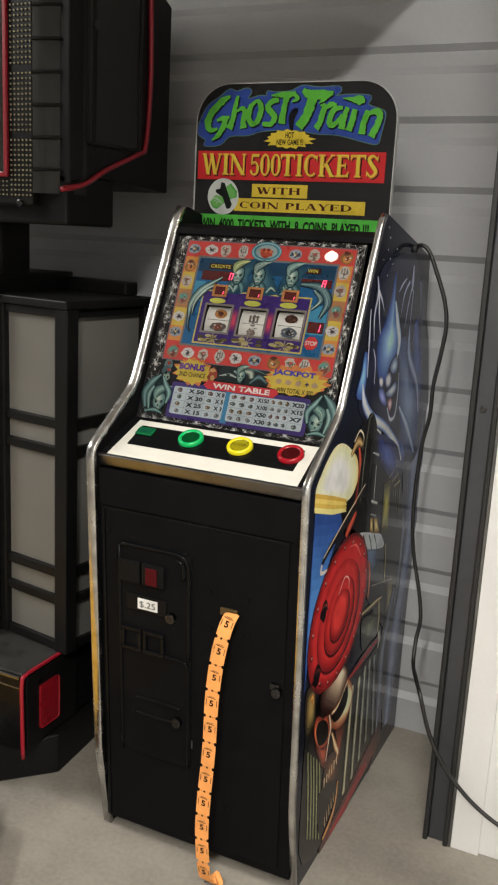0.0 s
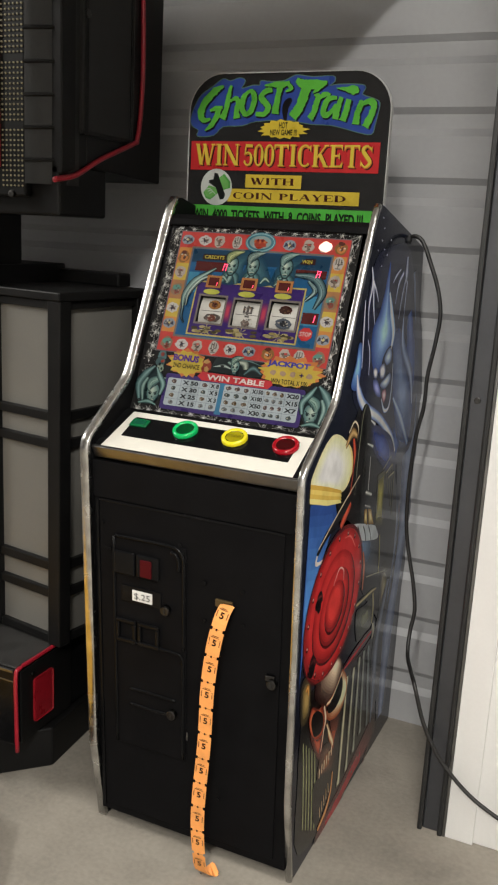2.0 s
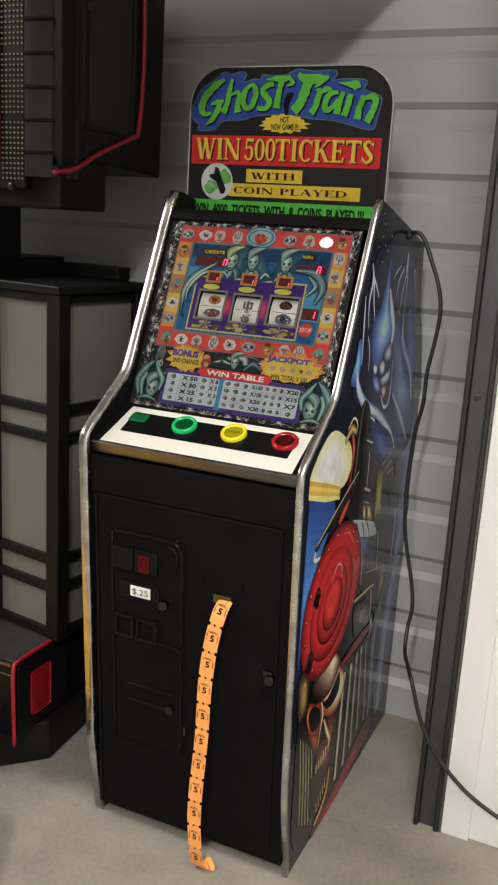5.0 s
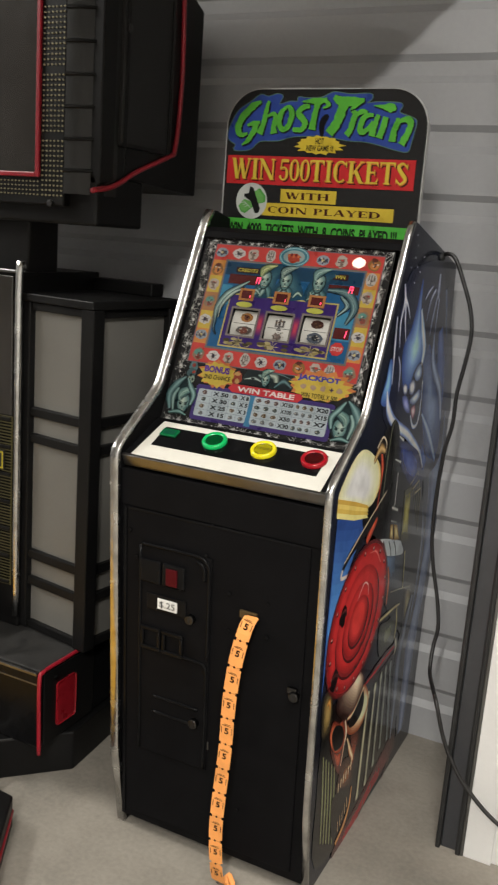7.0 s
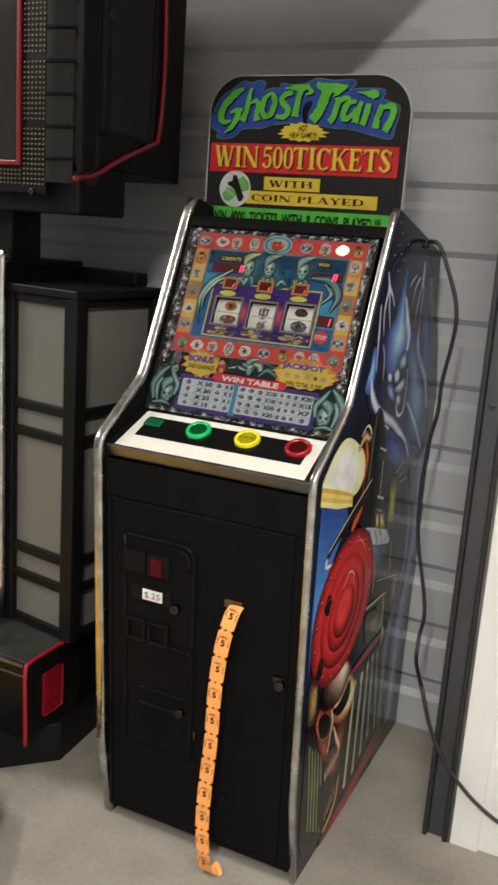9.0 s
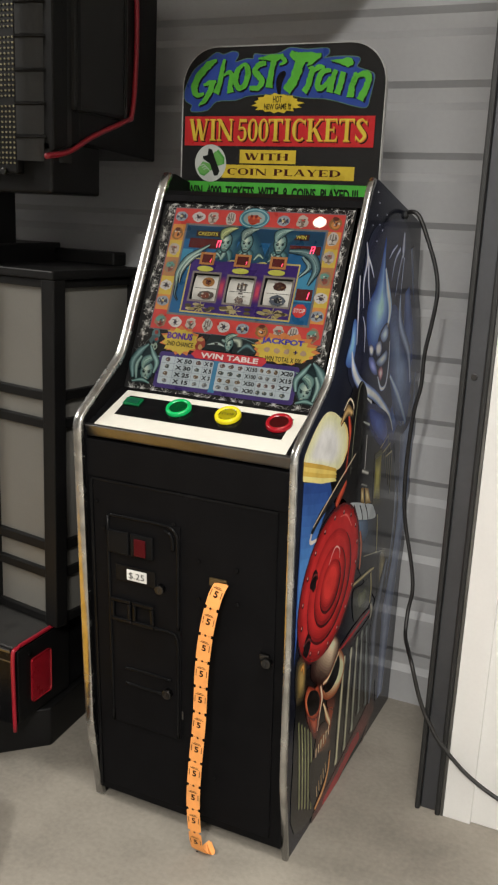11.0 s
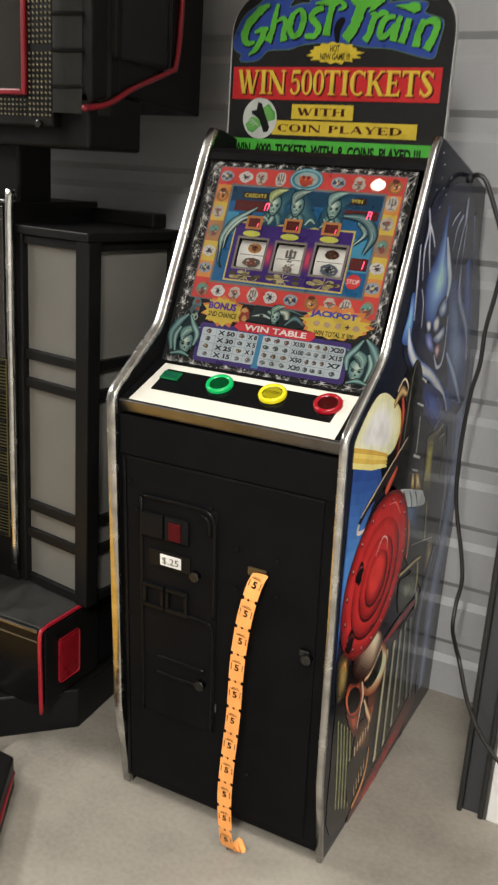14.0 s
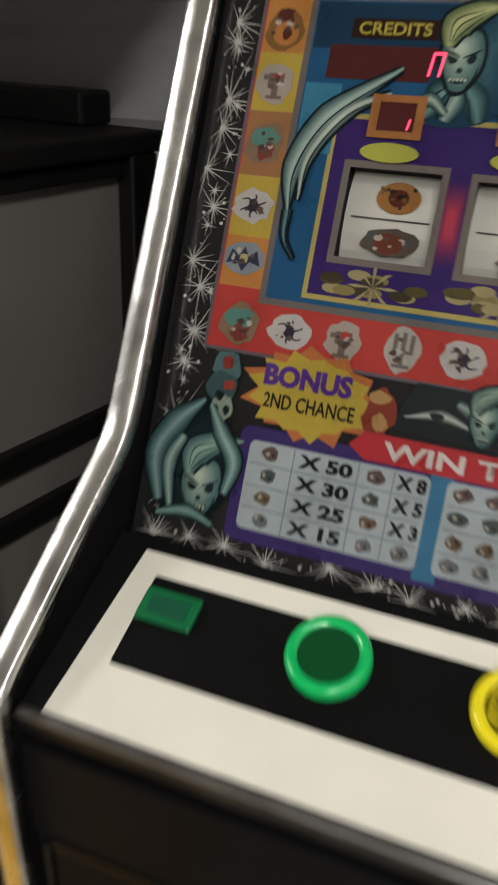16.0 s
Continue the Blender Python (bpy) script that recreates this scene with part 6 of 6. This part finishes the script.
CS = Surface(sign, (0, -0.0094, 0), (1, 0, 0), (0, 0, 1))
YEL = ink(226, 206, 46)
CS.shapes("yellow_outline", frame_quads(-418, 378, -37, 418, [(-414, 382, -41, 414)]), YEL, 1)
CS.text("DEAL", -101, 398, 100, 22, YEL, 1, 0.03)
CS.shapes("yellow_bar", frame_quads(-192, 387, -164, 409, [(-186, 392, -170, 404)]), YEL, 1)
holder = part("cup_holder", box(-0.20, -0.062, -0.095, 0.0, 0.0, 0.115, 0.006), M["black_plastic"], cabinet, "black cup holder box")
for u in (-0.165, -0.095):
    part("rim", sweep([(u - 0.025, -0.05, 0.10), (u - 0.012, -0.06, 0.128), (u + 0.012, -0.06, 0.128), (u + 0.025, -0.05, 0.112)], 0.0022, 8), M["chrome"], holder, "bright rounded rim", smooth=True)
part("rim", box(-0.15, -0.062, -0.012, -0.006, 0.128, 0.131, 0.0008), M["chrome"], holder)

ped = tagged(empty("display_pedestal", (-1.086, 1.38, 0.0)), "black framed pedestal with frosted grey panels", "pedestal")
W, Dp = 0.285, 0.272
ped.rotation_euler = (0, 0, radians(-9))
for x, y in ((-0.034, 0.0), (-0.034, Dp - 0.034), (-0.225, 0.0), (-0.223, Dp - 0.034)):
    part("post", box(x, x + 0.036, y, y + 0.034, 0.0 if y > 0.2 else 0.28, 1.034, 0.003), M["black_plastic"], ped)
part("grey_panel", box(-0.190, -0.033, 0.016, 0.020, 0.285, 1.03), M["grey_panel"], ped, "frosted grey panel")
part("grey_panel", box(-0.020, -0.016, 0.033, Dp - 0.033, 0.285, 1.03), M["grey_panel"], ped, "frosted grey panel")
part("back_panel", box(-0.188, -0.035, Dp - 0.02, Dp - 0.015, 0.285, 1.03), M["black_plastic"], ped)
for z0, z1 in ((0.784, 0.804), (0.724, 0.744), (0.452, 0.473), (0.388, 0.408), (1.016, 1.033), (0.281, 0.30)):
    part("bar", box(-0.1885, -0.0345, 0.005, 0.022, z0, z1, 0.002), M["black_plastic"], ped)
    part("bar", box(-0.024, -0.005, 0.0345, Dp - 0.0345, z0, z1, 0.002), M["black_plastic"], ped)
part("top", box(-0.240, 0.004, -0.004, Dp + 0.01, 1.034, 1.052, 0.003), M["black_plastic"], ped)
part("top_rail", box(-W, -0.06, Dp - 0.03, Dp + 0.012, 1.052, 1.082, 0.004), M["black_plastic"], ped)

# ---- monitor head above the pedestal ----
mon = tagged(empty("monitor_head", (-1.09, 1.38, 1.0695)), "black arcade monitor head with red edge trim and studded bezel", "monitor")
part("neck", box(-0.31, -0.205, 0.05, 0.15, -0.0172, 0.14, 0.006), M["black_plastic"], mon)
part("lower_block", box(-0.55, -0.01, 0.02, 0.185, 0.13, 0.23, 0.006), M["black_plastic"], mon)
part("shell", extrude_profile([(0.02, 0.21), (0.185, 0.250), (0.308, 0.30), (0.308, 0.73), (0.02, 0.73)], -0.95, -0.004, 0.004), M["black_plastic"], mon)
part("rear_box", extrude_profile([(0.10, 0.23), (0.392, 0.215), (0.392, 0.615), (0.29, 0.66), (0.10, 0.70)], -0.93, -0.002, 0.004), M["black_plastic"], mon)
RED = [(0.002, -0.012, 0.198), (0.002, 0.06, 0.212), (0.002, 0.14, 0.247), (0.002, 0.268, 0.292), (0.002, 0.284, 0.303), (0.002, 0.296, 0.36), (0.002, 0.302, 0.47), (0.002, 0.296, 0.60), (0.002, 0.290, 0.70), (0.002, 0.284, 0.73)]
part("red_trim", sweep(RED, 0.0055, 8), M["red_trim"], mon, "curved red edge trim", smooth=True)
part("side_recess", box(-0.006, 0.001, 0.075, 0.262, 0.29, 0.715, 0.01), material("dull_dark_panel", (0.0095, 0.0092, 0.0092), 0.6, vary=0.2, scale=12), mon)
part("side_rib", box(-0.004, 0.004, 0.085, 0.10, 0.29, 0.715, 0.003), M["black_plastic"], mon)
part("side_rib", box(-0.004, 0.003, 0.258, 0.268, 0.29, 0.715, 0.003), M["black_plastic"], mon)
part("screw", cyl((0.004, 0.092, 0.515), (1, 0, 0), 0.008, 0.006, 14, 0.001), M["lock"], mon)
# rounded ribbed corner between the bezel and the side
cor = bmesh.new()
n = 10
prof = [(-0.078 + 0.075 * math.sin(k / n * math.pi / 2), 0.0 + 0.075 * (1 - math.cos(k / n * math.pi / 2))) for k in range(n + 1)]
rows = [[cor.verts.new((x, y, z)) for x, y in prof] for z in (0.19, 0.73)]
for k in range(n):
    cor.faces.new((rows[0][k], rows[0][k + 1], rows[1][k + 1], rows[1][k]))
part("corner", cor, material("dark_grey_plastic", (0.0055, 0.0054, 0.0054), 0.5, vary=0.15), mon, smooth=True)
for k in range(9):
    z = 0.235 + 0.06 * k
    part("corner_rib", sweep([(-0.078, -0.001, z), (-0.05, 0.004, z), (-0.022, 0.024, z + 0.002), (-0.006, 0.05, z + 0.004)], 0.0035, 6), M["black_plastic"], mon)
part("bezel", box(-0.95, -0.077, 0.0, 0.03, 0.165, 0.73, 0.004), M["black_plastic"], mon)
part("screen", box(-0.94, -0.146, -0.004, 0.0, 0.228, 0.73, 0.001), M["screen"], mon, "dark glass monitor screen")
part("screen_edge", box(-0.146, -0.1365, -0.007, 0.001, 0.219, 0.73, 0.002), M["red_trim"], mon, "red strip round the screen")
part("screen_edge", box(-0.94, -0.146, -0.007, 0.001, 0.219, 0.2285, 0.002), M["red_trim"], mon, "red strip round the screen")
st = bmesh.new()
for r in range(57):
    if r % 13 == 12:
        continue
    for c in range(6):
        x, z = -0.130 + 0.0095 * c, 0.185 + 0.0095 * r
        add_cyl(st, (x, -0.0012, z), (0, -1, 0), 0.0019, 0.0026, 6)
for r in range(4):
    for c in range(14):
        add_cyl(st, (-0.142 - 0.0095 * c, -0.0012, 0.185 + 0.0085 * r), (0, -1, 0), 0.0016, 0.0026, 6)
tagged(part("stud", st, M["dots"], mon, "rows of small pale studs"), kind="stuff")
part("bezel_screw", cyl((-0.108, -0.003, 0.169), (0, -1, 0), 0.007, 0.008, 14, 0.002), M["lock"], mon)

# ---- yellow and black foot platform in front ----
ramp = tagged(empty("foot_platform", (-1.072, 1.142, 0)), "low platform with yellow tread, black border and red edge", "platform")
OUT = [(0.0, 0.0), (-0.2, 0.012), (-0.85, 0.02), (-0.85, -0.86), (0.27, -0.445)]
part("body", extrude_plan(OUT, 0.0, 0.070, 0.004), M["black_plastic"], ramp)
INS = [(-0.030, -0.058), (-0.2, -0.048), (-0.82, -0.035), (-0.82, -0.80), (0.195, -0.43)]
part("tread", extrude_plan(INS, 0.070, 0.074, 0.0012), M["yellow"], ramp, "yellow tread plate")
part("tread_stripe", extrude_plan([(-0.082, -0.056), (-0.064, -0.058), (-0.074, -0.20), (-0.094, -0.20)], 0.0743, 0.0755), M["black_plastic"], ramp, "black stripe on the tread")
part("red_edge", sweep([(-0.002, -0.004, 0.035), (0.10, -0.170, 0.035), (0.268, -0.442, 0.035)], 0.007, 8), M["red_trim"], ramp, "red edge strip", smooth=True)

# ---- unseen strip lights on the ceiling, the middle one over the added fill ----
for x, y, nm in ((0.05, 0.2, ""), (0.05, -1.4, ""), (-2.78, 0.45, "")):
    fit_ = tagged(empty("ceiling_light", (x, y, 2.40)), "white ceiling strip light", "ceiling light", "ceiling strip lights")
    part("housing", box(-0.10, 0.10, -0.62, 0.62, -0.05, 0.0, 0.004), M["white_wall"], fit_)
